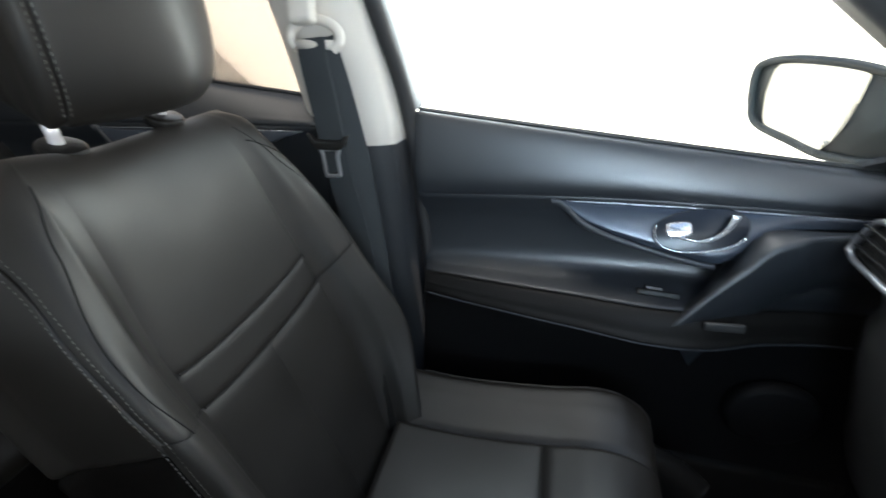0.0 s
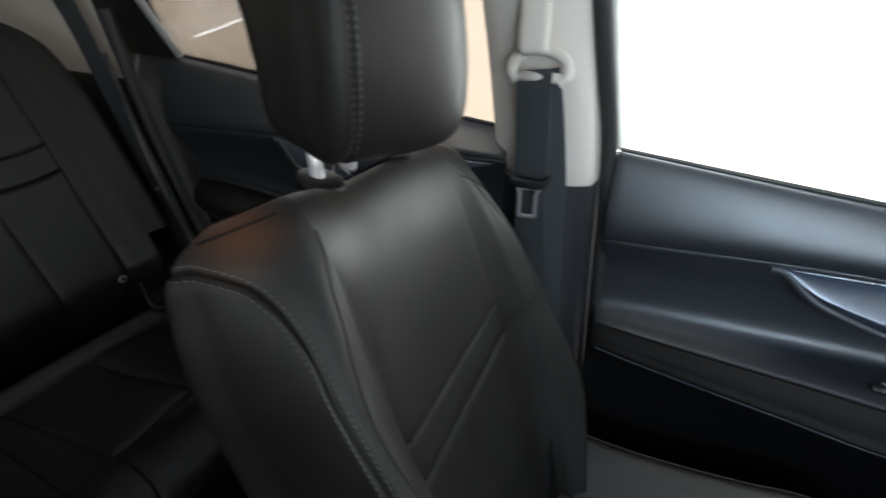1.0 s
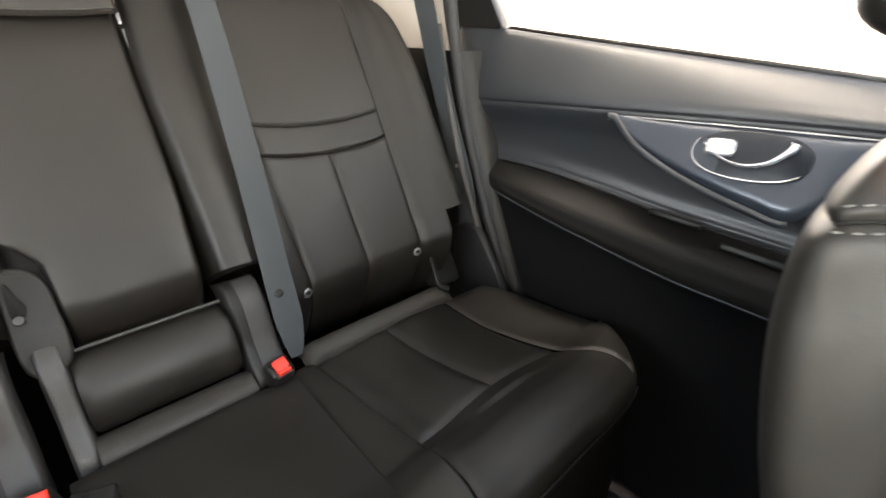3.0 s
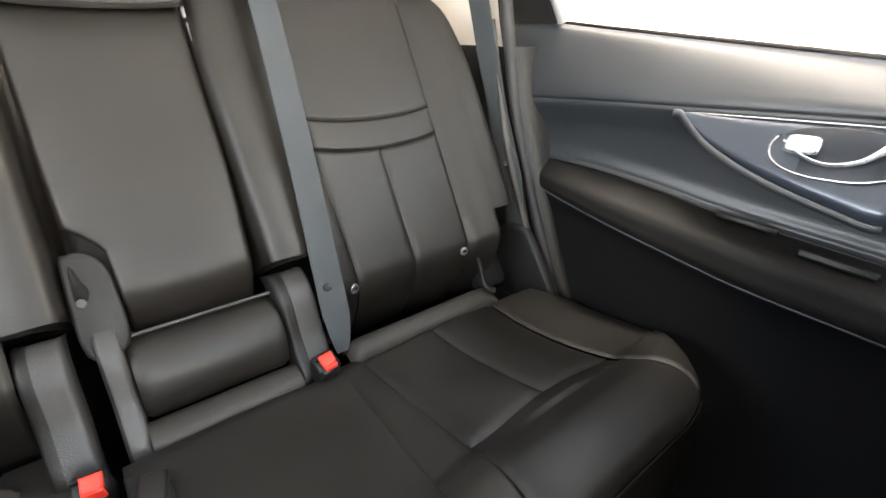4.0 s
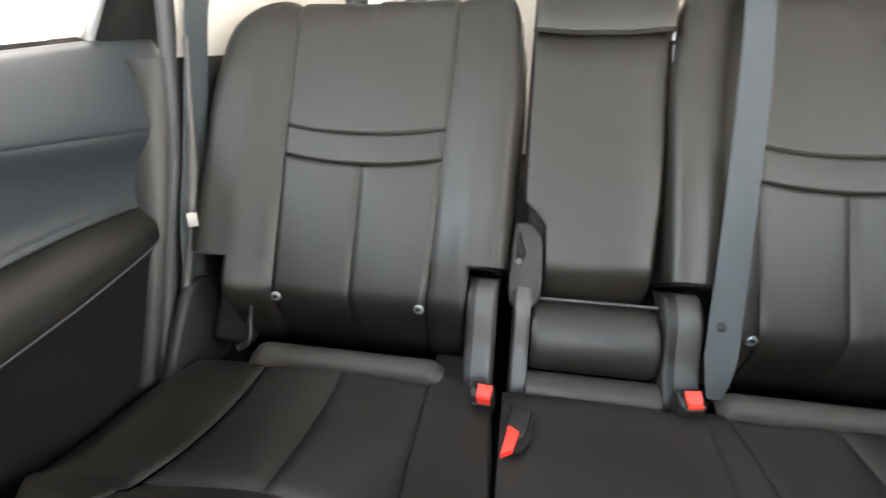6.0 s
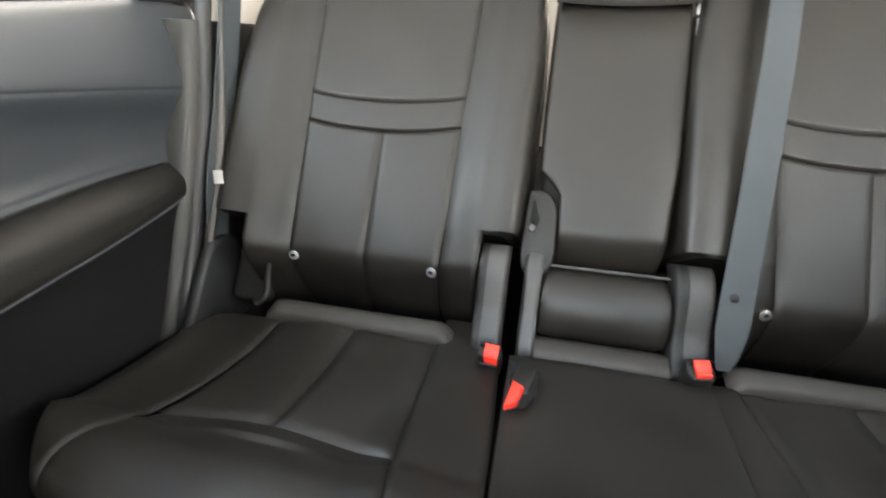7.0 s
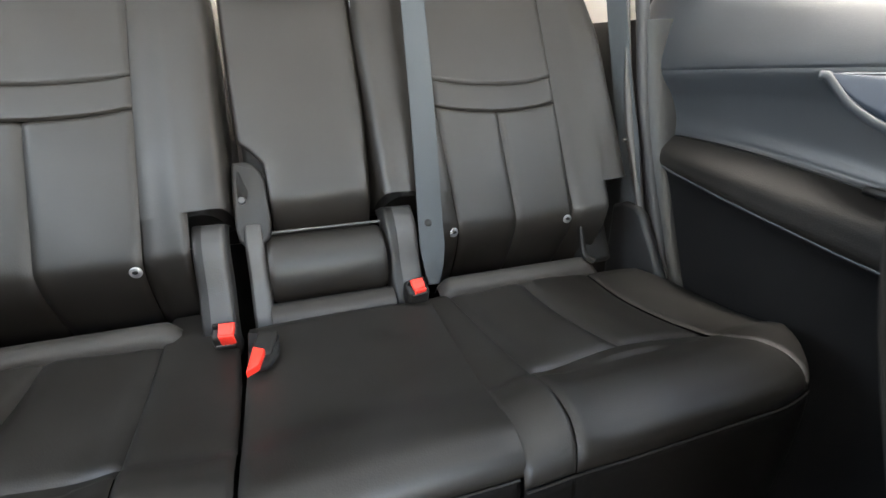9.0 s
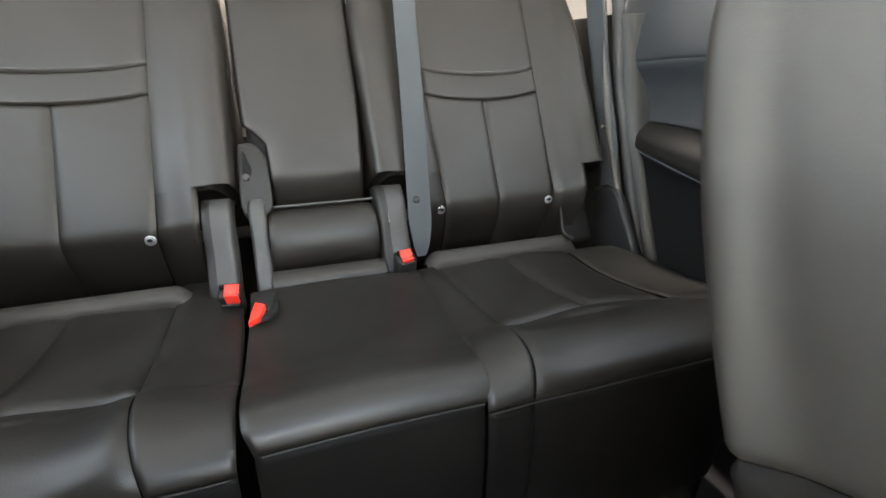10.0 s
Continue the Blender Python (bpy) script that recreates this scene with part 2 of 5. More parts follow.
def soft_panel(name, surf, q0, q1, h0, h1, material, parent, centre, n=40, m=40, sink=0.006, r=0.012, crown=0.0, label="", edges=(1, 1, 1, 1), wrinkle=0.0, fade=None, soft=0.026, seam=None):
    """A padded panel on surf(q, h), between q0(v)..q1(v) and h0(u)..h1(u), whose edges roll into the seams.
    edges: how the sides q0, q1, h0, h1 roll in (0 not, 1 into a tight seam, 2 into a broad soft crease).
    fade: heights between which the creases of q0 and q1 die away. centre: a point behind the surface."""
    fn = lambda f: f if callable(f) else (lambda t, f=f: np.full_like(t, float(f)))
    q0, q1, h0, h1 = fn(q0), fn(q1), fn(h0), fn(h1)

    def spaced(k):
        t = np.linspace(0, 1, k)
        return 0.55 * t + 0.45 * (0.5 - 0.5 * np.cos(np.pi * t))

    u, v = np.meshgrid(spaced(n), spaced(m), indexing="ij")
    uf, vf = u.ravel(), v.ravel()

    def pos(uu, vv):
        q = q0(vv) * (1 - uu) + q1(vv) * uu
        h = h0(uu) * (1 - vv) + h1(uu) * vv
        return surf(q, h)

    p = pos(uf, vf)
    e = 1e-3
    du = pos(np.clip(uf + e, 0, 1), vf) - pos(np.clip(uf - e, 0, 1), vf)
    dv = pos(uf, np.clip(vf + e, 0, 1)) - pos(uf, np.clip(vf - e, 0, 1))
    nn = np.cross(du, dv)
    nn /= np.maximum(np.linalg.norm(nn, axis=1, keepdims=True), 1e-12)
    s = np.sign(np.sum(nn * (p - np.asarray(centre)), axis=1).sum())
    nn *= s
    g = p.reshape(n, m, 3)
    wid = np.linalg.norm(np.diff(g, axis=0), axis=2).sum(0)
    hei = np.linalg.norm(np.diff(g, axis=1), axis=2).sum(1)
    wid, hei = np.tile(wid, (n, 1)).ravel(), np.repeat(hei, m)

    def close(kind, d):
        return 1 - (1 - np.clip(d / r, 0, 1)) ** 2 if kind == 1 else 1 - (1 - np.clip(d / soft, 0, 1)) ** 2.4

    g_fade = np.ones_like(uf)
    if fade:
        hv = h0(uf) * (1 - vf) + h1(uf) * vf
        k = np.clip((fade[1] - hv) / (fade[1] - fade[0]), 0, 1)
        g_fade = k * k * (3 - 2 * k)
    tight, broad = np.ones_like(uf), np.ones_like(uf)
    for kind, d, k in ((edges[0], uf * wid, g_fade), (edges[1], (1 - uf) * wid, g_fade), (edges[2], vf * hei, 1.0), (edges[3], (1 - vf) * hei, 1.0)):
        if kind == 1:
            tight *= 1 - (1 - close(1, d)) * k
        elif kind:
            broad *= 1 - (1 - close(2, d)) * k
    f = tight * broad
    off = -sink * (1 - broad) - (sink if seam is None else seam) * (1 - tight) + crown * np.sin(np.pi * uf) * np.sin(np.pi * vf)
    if wrinkle:
        wv = np.array([noise.noise(Vector((float(a[0]) * 11, float(a[1]) * 15, float(a[2]) * 13))) for a in p])
        off = off + wrinkle * wv * f
    p = p + nn * off[:, None]
    ob = grid(name, p.reshape(n, m, 3), material, parent, label)
    if 0 in edges[:2]:
        au = pos(uf + e, vf) - pos(uf - e, vf)
        av = pos(uf, vf + e) - pos(uf, vf - e)
        true = np.cross(au, av)
        size = np.linalg.norm(true, axis=1, keepdims=True)
        own = np.array([tuple(v.vector) for v in ob.data.vertex_normals])
        true = true / np.maximum(size, 1e-12) * np.sign(np.sum(true * own, axis=1))[:, None]
        ok = (size[:, 0] > 1e-9) & (np.sum(true * own, axis=1) > 0.5)
        rows = np.repeat(np.arange(n), m)
        open_side = np.zeros(n * m, bool)
        for kind, hit in ((edges[0], rows == 0), (edges[1], rows == n - 1)):
            if not kind:
                open_side |= hit
        pick = (ok & open_side)[:, None]
        ob.data.normals_split_custom_set_from_vertices([tuple(v) for v in np.where(pick, true, own)])
    return ob


def bm_box(bm, m, sx, sy, sz, bevel=0.0, seg=2):
    """A box of full size sx, sy, sz with rounded edges, added to bm."""
    made = bmesh.ops.create_cube(bm, size=1, matrix=m @ Matrix.Diagonal((sx, sy, sz, 1)))
    if bevel:
        edges = list({e for v in made["verts"] for e in v.link_edges})
        bmesh.ops.bevel(bm, geom=edges, offset=bevel, segments=seg, affect="EDGES", profile=0.5)


def box(name, m, sx, sy, sz, material, parent=None, label="", bevel=0.004, seg=3):
    bm = bmesh.new()
    bm_box(bm, m, sx, sy, sz, bevel, seg)
    return part(name, bm, material, parent, label)


def cyl(name, a, b, ra, rb, material, parent=None, label="", seg=20, bevel=0.0):
    """A capped cylinder or cone from a to b."""
    a, b = Vector(a), Vector(b)
    bm = bmesh.new()
    d = (b - a)
    m = Matrix.Translation((a + b) / 2) @ d.to_track_quat("Z", "Y").to_matrix().to_4x4()
    bmesh.ops.create_cone(bm, cap_ends=True, segments=seg, radius1=ra, radius2=rb, depth=d.length, matrix=m)
    if bevel:
        caps = [e for e in bm.edges if any(len(f.verts) > 4 for f in e.link_faces)]
        bmesh.ops.bevel(bm, geom=caps, offset=bevel, segments=3, affect="EDGES", profile=0.5)
    return part(name, bm, material, parent, label)


def smooth_path(pts, k=8):
    pts = [Vector(p) for p in pts]
    out = []
    for i in range(len(pts) - 1):
        p0, p1, p2, p3 = pts[max(i - 1, 0)], pts[i], pts[i + 1], pts[min(i + 2, len(pts) - 1)]
        for j in range(k):
            u = j / k
            out.append(0.5 * (2 * p1 + (p2 - p0) * u + (2 * p0 - 5 * p1 + 4 * p2 - p3) * u ** 2 + (3 * p1 - p0 - 3 * p2 + p3) * u ** 3))
    out.append(pts[-1])
    return out


def sweep(name, path, profile, material, parent=None, label="", up=(0, 0, 1), closed=True, scale=None):
    """profile: list of (side, up) offsets, swept along path; side is across the path, square to up."""
    n = len(path)
    up = Vector(up)
    rows = []
    for i, p in enumerate(path):
        t = (path[min(i + 1, n - 1)] - path[max(i - 1, 0)]).normalized()
        side = t.cross(up).normalized()
        w = side.cross(t).normalized()
        k = scale(i / (n - 1)) if scale else 1.0
        rows.append([p + side * (a * k) + w * (b * k) for a, b in profile])
    verts = [v for r in rows for v in r]
    m = len(profile)
    faces = []
    for i in range(n - 1):
        for j in range(m if closed else m - 1):
            a, b = i * m + j, i * m + (j + 1) % m
            faces.append((a, b, b + m, a + m))
    if closed:
        faces.append(tuple(range(m)))
        faces.append(tuple(range((n - 1) * m, n * m))[::-1])
    return put(name, mesh_of(name, verts, faces), material, parent, label)


def ring(r, k=10):
    return [(r * math.cos(2 * math.pi * i / k), r * math.sin(2 * math.pi * i / k)) for i in range(k)]


def band(w, t):
    """A flat strap's section, rounded."""
    return [(-w / 2, -t / 2), (-w / 2 + t / 2, -t / 2 - t * 0.1), (w / 2 - t / 2, -t / 2 - t * 0.1), (w / 2, -t / 2), (w / 2, t / 2), (w / 2 - t / 2, t / 2 + t * 0.1), (-w / 2 + t / 2, t / 2 + t * 0.1), (-w / 2, t / 2)]


def plate(name, outline, m, thick, material, parent=None, label="", bevel=0.002, smooth=True):
    """A flat outline (list of x, y in the pose m) with thickness along m's z, edges rounded."""
    bm = bmesh.new()
    vs = [bm.verts.new(m @ Vector((x, y, -thick / 2))) for x, y in outline]
    f = bm.faces.new(vs)
    ex = bmesh.ops.extrude_face_region(bm, geom=[f])
    d = (m.to_3x3() @ Vector((0, 0, thick)))
    bmesh.ops.translate(bm, vec=d, verts=[g for g in ex["geom"] if isinstance(g, bmesh.types.BMVert)])
    if bevel:
        rim = [e for e in bm.edges if len(e.link_faces) == 2 and any(len(g.verts) > 4 or len(outline) == 4 for g in e.link_faces)]
        bmesh.ops.bevel(bm, geom=rim, offset=bevel, segments=2, affect="EDGES", profile=0.5)
    return part(name, bm, material, parent, label, smooth)


def oval(a, b, k=28, e=2.0):
    out = []
    for i in range(k):
        t = 2 * math.pi * i / k
        c, s = math.cos(t), math.sin(t)
        out.append((a * math.copysign(abs(c) ** (2 / e), c), b * math.copysign(abs(s) ** (2 / e), s)))
    return out


def closed_line(corners, k=5):
    """A smooth closed outline through a few corners."""
    path = smooth_path([(a, b, 0) for a, b in corners[-1:] + corners + corners[:2]], k)
    return [(p.x, p.y) for p in path[k:k + k * len(corners)]]


def stitching(name, pts, normals, parent, length=0.0032, gap=0.0021, r=0.00048, label="grey thread double stitching"):
    """A row of short raised threads along pts."""
    verts, faces = [], []
    d, acc = 0.0, 0.0
    marks = []
    for i in range(len(pts) - 1):
        a, b = Vector(pts[i]), Vector(pts[i + 1])
        seg = (b - a).length
        while acc < d + seg:
            k = (acc - d) / seg
            marks.append((a.lerp(b, k), (b - a).normalized(), Vector(normals[i])))
            acc += length + gap
        d += seg
    for p, t, nrm in marks:
        s = t.cross(nrm).normalized()
        base = len(verts)
        for k, rr in ((-0.5, 0.4), (-0.25, 1.0), (0.25, 1.0), (0.5, 0.4)):
            c = p + t * (k * length)
            for a, b in ((-1, -0.3), (-0.5, 0.9), (0.5, 0.9), (1, -0.3)):
                verts.append(c + s * (a * r * rr) + nrm * (b * r * rr * 1.2))
        for i in range(3):
            for j in range(3):
                a = base + i * 4 + j
                faces.append((a, a + 1, a + 5, a + 4))
    ob = put(name, mesh_of(name, verts, faces), THREAD, parent, label)
    ob["kind"] = "stuff"
    return ob


def line_on(surf, q, h, out, lift=0.0):
    """Points of surf along arrays q, h, with the normals nearest to out."""
    p = surf(q, h)
    a = surf(q + 1e-3, h) - surf(q - 1e-3, h)
    b = surf(q, h + 1e-3) - surf(q, h - 1e-3)
    nn = np.cross(a, b)
    nn /= np.maximum(np.linalg.norm(nn, axis=1, keepdims=True), 1e-12)
    nn *= np.sign(np.sum(nn * np.asarray(out), axis=1))[:, None]
    return p + nn * lift, nn

# ---------- where things stand ----------
FRONT_Y = 0.357                                   # middle of the front seats from the car's middle line
SIN_R, COS_R = math.sin(math.atan(0.6)), math.cos(math.atan(0.6))      # rear backrests lean by 31 degrees
SIN_F, COS_F = math.sin(math.atan(0.39)), math.cos(math.atan(0.39))    # front ones by 21


def side_y(x):
    """The inner face of the doors' waist line from the car's middle line."""
    return 0.656 + 0.055 * np.clip(np.asarray(x, float), -1.5, 0.75)


# ---------- setting: ground, distance, floor, roof ----------
def flat(name, pts, material, label, thick=0.02, parent=None, kind="structure", category=""):
    """A slab under the flat outline pts."""
    bm = bmesh.new()
    f = bm.faces.new([bm.verts.new(p) for p in pts])
    f.normal_update()
    nrm = f.normal.copy()
    ex = bmesh.ops.extrude_face_region(bm, geom=[f])
    bmesh.ops.translate(bm, vec=nrm * -thick, verts=[g for g in ex["geom"] if isinstance(g, bmesh.types.BMVert)])
    ob = part(name, bm, material, parent, label, smooth=False)
    if kind:
        tagged(ob, label, category or name.split("_")[0], kind=kind)
    return ob


flat("ground", [(-60, -60, -0.42), (60, -60, -0.42), (60, 60, -0.42), (-60, 60, -0.42)], CONCRETE, "pale concrete ground outside the car", 0.1)
# glowing backdrop wall round the car, added as the daylit distance
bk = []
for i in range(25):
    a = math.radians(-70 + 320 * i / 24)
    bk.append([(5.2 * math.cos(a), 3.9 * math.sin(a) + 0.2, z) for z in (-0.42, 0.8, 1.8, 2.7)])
tagged(grid("backdrop", np.array(bk), OUTSIDE), "self-glowing cream wall in the distance outside the windows", "backdrop", kind="structure")

# floor pan with raised sill boxes
flat("floor", [(-1.2, -0.72, 0), (1.9, -0.72, 0), (1.9, 0.72, 0), (-1.2, 0.72, 0)], CARPET, "black carpeted car floor", 0.05)
flat("load_floor", [(-1.2, -0.62, 0.40), (-0.30, -0.62, 0.40), (-0.30, 0.62, 0.40), (-1.2, 0.62, 0.40)], CARPET, "black carpet of the luggage floor", 0.05, category="floor")
for s in (1, -1):
    tagged(box("door_sill", pose(0.45, s * 0.69, 0.06), 2.2, 0.09, 0.14, PLASTIC, bevel=0.02), "black plastic door sill cover along the floor", "sill", kind="structure")

# roof lining, domed
rq = np.linspace(-1, 1, 25)
rx = np.linspace(-1.15, 0.96, 30)
roof = np.array([[(x, 0.56 * q, 1.19 - 0.05 * abs(q) ** 3 - 0.05 * ((x - 0.1) / 1.2) ** 2) for q in rq] for x in rx])
tagged(grid("ceiling", roof, CREAM_CLOTH), "pale cloth roof lining of the car", "ceiling", kind="structure")
outer = roof.copy()
outer[:, :, 2] += 0.06
tagged(grid("roof_skin", outer, BODY_PAINT), "painted steel roof above the lining", "roof", kind="structure")
for s in (1, -1):
    pth = smooth_path([(x, s * (0.53 + 0.012 * (x > 0.3)), 1.13 - 0.05 * ((x - 0.1) / 1.2) ** 2) for x in (-1.15, -0.6, -0.1, 0.4, 0.7, 0.96)])
    tagged(sweep("roof_rail", pth, [(-0.05, -0.05), (0.05, -0.05), (0.06, 0.03), (-0.06, 0.05)], CREAM), "cream plastic roof rail trim above the doors", "trim", kind="structure")

# tail end: hatch below and above its window
flat("wall_tail", [(-1.2, -0.66, 0.0), (-1.2, 0.66, 0.0), (-1.16, 0.66, 0.96), (-1.16, -0.66, 0.96)], CREAM, "cream plastic lining of the closed tailgate", 0.05, category="tailgate")
tw = flat("window_tail", [(-1.15, -0.56, 0.95), (-1.15, 0.56, 0.95), (-1.08, 0.50, 1.12), (-1.08, -0.50, 1.12)], TINTED, "tinted rear window of the tailgate", 0.005, category="window")
tw.visible_shadow = False
ws = flat("windscreen", [(1.78, -0.64, 0.79), (1.78, 0.64, 0.79), (0.95, 0.54, 1.14), (0.95, -0.54, 1.14)], GLASS, "clear windscreen glass", 0.005, category="window")
ws.visible_shadow = False
flat("wall_front", [(1.9, 0.74, 0.0), (1.9, -0.74, 0.0), (1.78, -0.74, 0.80), (1.78, 0.74, 0.80)], CARPET, "black lining of the front bulkhead", 0.05, category="bulkhead")


def side_shell(s):
    """Pillars, quarter linings, seals and panes of one side. s: 1 left, -1 right."""
    # windscreen pillar
    p = smooth_path([(1.72, s * 0.685, 0.655), (1.50, s * 0.672, 0.765), (1.36, s * 0.655, 0.845), (1.18, s * 0.618, 0.955), (0.92, s * 0.545, 1.115)])
    tagged(sweep("a_pillar_trim", p, [(-0.028, -0.03), (0.03, -0.03), (0.035, 0.0), (0.0, 0.03), (-0.03, 0.015)], PLASTIC_GREY), "grey plastic windscreen pillar trim", "pillar", kind="structure")
    # middle pillar, dark foot and pale top
    for name, z0, z1, material, label, bulge, grow in (
            ("b_pillar_foot", 0.03, 0.676, DOOR_SOFT, "dark grey plastic foot of the middle pillar", 0.030, 0.004),
            ("b_pillar_trim", 0.672, 1.13, CREAM, "cream plastic upper trim of the middle pillar", 0.034, 0.0)):
        q, z = np.meshgrid(np.linspace(0, 1, 24), np.linspace(z0, z1, 20), indexing="ij")
        x0 = curve1(z, [0, 0.45, 0.68, 0.87, 1.15], [0.59, 0.580, 0.572, 0.548, 0.505])
        x1 = curve1(z, [0, 0.33, 0.56, 0.68, 0.87, 1.15], [0.80, 0.765, 0.738, 0.726, 0.692, 0.63])
        yy = curve1(z, [0, 0.4, 0.66, 0.83, 1.15], [0.645, 0.648, 0.640, 0.612, 0.515]) - grow
        e = np.abs(2 * q - 1)
        pts = np.stack([x0 + (x1 - x0) * q, s * (yy + bulge * e ** 3.2 + 0.05 * np.clip(e - 0.93, 0, 1) / 0.07 * 0.6), z], axis=2)
        tagged(grid(name, pts, material), label, "pillar", kind="structure")
    # seals on the pillar's front edge and the window guide
    p = smooth_path([(0.640, s * 0.545, 1.13), (0.700, s * 0.645, 0.87), (0.733, s * 0.690, 0.715), (0.760, s * 0.695, 0.50), (0.800, s * 0.695, 0.15)])
    tagged(sweep("door_seal", p, ring(0.012, 10), RUBBER), "black rubber door seal along the pillar", "seal", kind="structure")
    p = smooth_path([(0.650, s * 0.560, 1.13), (0.709, s * 0.655, 0.87), (0.739, s * 0.702, 0.722)])
    tagged(sweep("window_guide", p, [(-0.007, -0.012), (0.007, -0.012), (0.007, 0.012), (-0.007, 0.012)], SEAL_GREY), "grey rubber window guide", "seal", kind="structure")
    # rear quarter: dark lining below, cream pillar above
    def quarter(name, z0, z1, xa, material, label, lift=0.0, cat="lining", end=1.0):
        q, z = np.meshgrid(np.linspace(0, end, 60), np.linspace(z0, z1, 24), indexing="ij")
        xr = curve1(z, [0.0, 0.2, 0.34, 0.5, 0.67, 0.79, 0.9, 1.13], [0.16, 0.12, 0.055, -0.012, -0.075, -0.108, -0.11, -0.12])
        tuck = np.clip((q - 0.93) / 0.07, 0, 1)
        x = xa + (xr + 0.02 - xa) * np.minimum(q / 0.95, 1) + 0.03 * tuck
        y = 0.09 * tuck ** 2 + 0.592 - 0.015 * q - curve1(z, [0, 0.5, 0.75, 1.15], [-0.02, 0.0, 0.0, 0.075]) + 0.05 * (1 - q) ** 2 - lift
        tagged(grid(name, np.stack([x, s * y, z], axis=2), material), label, cat, kind="structure")
    seat_line = 0.746 if s > 0 else 0.760
    quarter("quarter_lining", 0.0, seat_line + 0.002, -1.18, PLASTIC, "black plastic lining beside the rear seat")
    quarter("c_pillar_trim", seat_line - 0.002, 1.15, -1.12, CREAM, "cream plastic rear pillar trim", -0.004, "pillar", 0.925)
    # door aperture seal and grey trim strip beside the cushion
    edge = [(-0.108, 0.86), (-0.100, 0.79), (-0.072, 0.67), (-0.045, 0.59), (-0.008, 0.50), (0.060, 0.34), (0.10, 0.2)]
    p = smooth_path([(x, s * (0.585 - 0.06 * max(0, z - 0.75)), z) for x, z in edge])
    tagged(sweep("door_seal", p, ring(0.011, 10), RUBBER), "black rubber seal round the rear door opening", "seal", kind="structure")
    p = smooth_path([(x - 0.012, s * (0.564 - 0.05 * max(0, z - 0.75)), z) for x, z in edge[1:]])
    tagged(sweep("sill_trim", p, [(-0.008, -0.005), (0.008, -0.005), (0.008, 0.003), (0.0, 0.006), (-0.008, 0.003)], WORN_GREY, scale=lambda k: 0.4 + 0.8 * math.sin(math.pi * min(1.0, k * 1.1)) ** 2), "grey plastic edge trim of the rear door opening", "trim", kind="structure")
    pts = [(-0.055, 0.438), (-0.025, 0.452), (0.004, 0.452), (0.022, 0.440), (0.062, 0.385), (0.090, 0.345), (0.08, 0.30), (-0.05, 0.30)]
    m = Matrix.Translation((0, s * 0.560, 0)) @ pose(0, 0, 0, 90, 0, 0)
    tagged(plate("wheel_arch_trim", [(x, z) for x, z in pts], m, 0.02, PILLAR_GREY, bevel=0.008), "dark grey plastic wheel arch trim beside the rear cushion", "trim", kind="structure")
    # body side behind the rear door's hind edge
    tagged(flat("quarter_panel", [(-0.45, s * 0.70, 0.55), (-0.115, s * 0.70, 0.55), (-0.115, s * 0.69, 0.80), (-0.17, s * 0.60, 1.12), (-0.45, s * 0.60, 1.12)][::s], PLASTIC, "black body side behind the rear door opening", 0.01, category="body side"), "black body side behind the rear door opening", "body side", kind="structure")
    # panes
    w = flat("window_front", [(0.735, s * 0.705, 0.70), (1.70, s * 0.70, 0.66), (0.95, s * 0.565, 1.10), (0.65, s * 0.56, 1.12)], GLASS, "clear front side window", 0.004, category="window")
    w.visible_shadow = False
    w = flat("window_rear", [(-0.06, s * 0.662, 0.75), (0.62, s * 0.70, 0.72), (0.56, s * 0.55, 1.12), (-0.13, s * 0.545, 1.12)], TINTED, "tinted rear side window", 0.004, category="window")
    w.visible_shadow = False


side_shell(1)
side_shell(-1)


# ---------- seats ----------
def back_surface(ox, oz, sn, cs, yc, wi, wide, bol, thick, top, dome, dip, tuck, round_top=0.0, rim=0.012, crest=(0.72, 1.0)):
    """The skin of a backrest: q runs from the middle (0) over the insert's edge (1), the bolster (2), its rim (3), the side (4),
    the rear corner (5) to the back's middle (6), mirrored for minus; h runs up along the back."""
    def surf(q, h):
        q, h = np.asarray(q, float), np.asarray(h, float)
        a, s = np.abs(q), np.sign(q)
        w, b, t, i = wide(h), bol(h), thick(h), wi(h)
        z0 = np.zeros_like(h)
        lip = w - rim - curve1(h, [0.34, 0.42, 0.48, 0.6], [0.0, 0.010, 0.026, 0.034]) * round_top
        fall = curve1(h, [0.30, 0.40, 0.50, 0.6], [0.0, 0.010, 0.016, 0.016]) * round_top
        pts = [(-i, z0), (z0, z0 - dip), (i, z0), ((i + (lip if round_top else w)) * 0.5, crest[0] * b), (lip, crest[1] * b - fall), (w + 0.002 * round_top, -0.60 * t), (w - 0.014 + 0.010 * round_top, -t), (z0, -t - 0.002), (0.014 - w, -t)]
        lat = spline([np.broadcast_to(p[0], h.shape) for p in pts], a)
        dep = spline([np.broadcast_to(p[1], h.shape) for p in pts], a)
        k = np.clip(1 - (np.clip(h - dome, 0, None) / (top - dome)) ** 3, 0, 1) ** 0.45
        dep = -0.046 + (dep + 0.046) * k
        low = np.clip(0.015 * (tuck > 0.04) - h, 0, None) / 0.09
        dep = dep - tuck * low ** (1.6 if tuck > 0.04 else 2.0) * (a < 3.5)
        return np.stack([ox - sn * h + cs * dep, yc + s * lat, oz + cs * h + sn * dep], axis=-1)
    return surf


def sag(level, deep, sign=1):
    return lambda u: level - deep * (1 - (2 * u - 1) ** 2) * sign


def const(xs, ys):
    return lambda h: curve1(h, xs, ys)


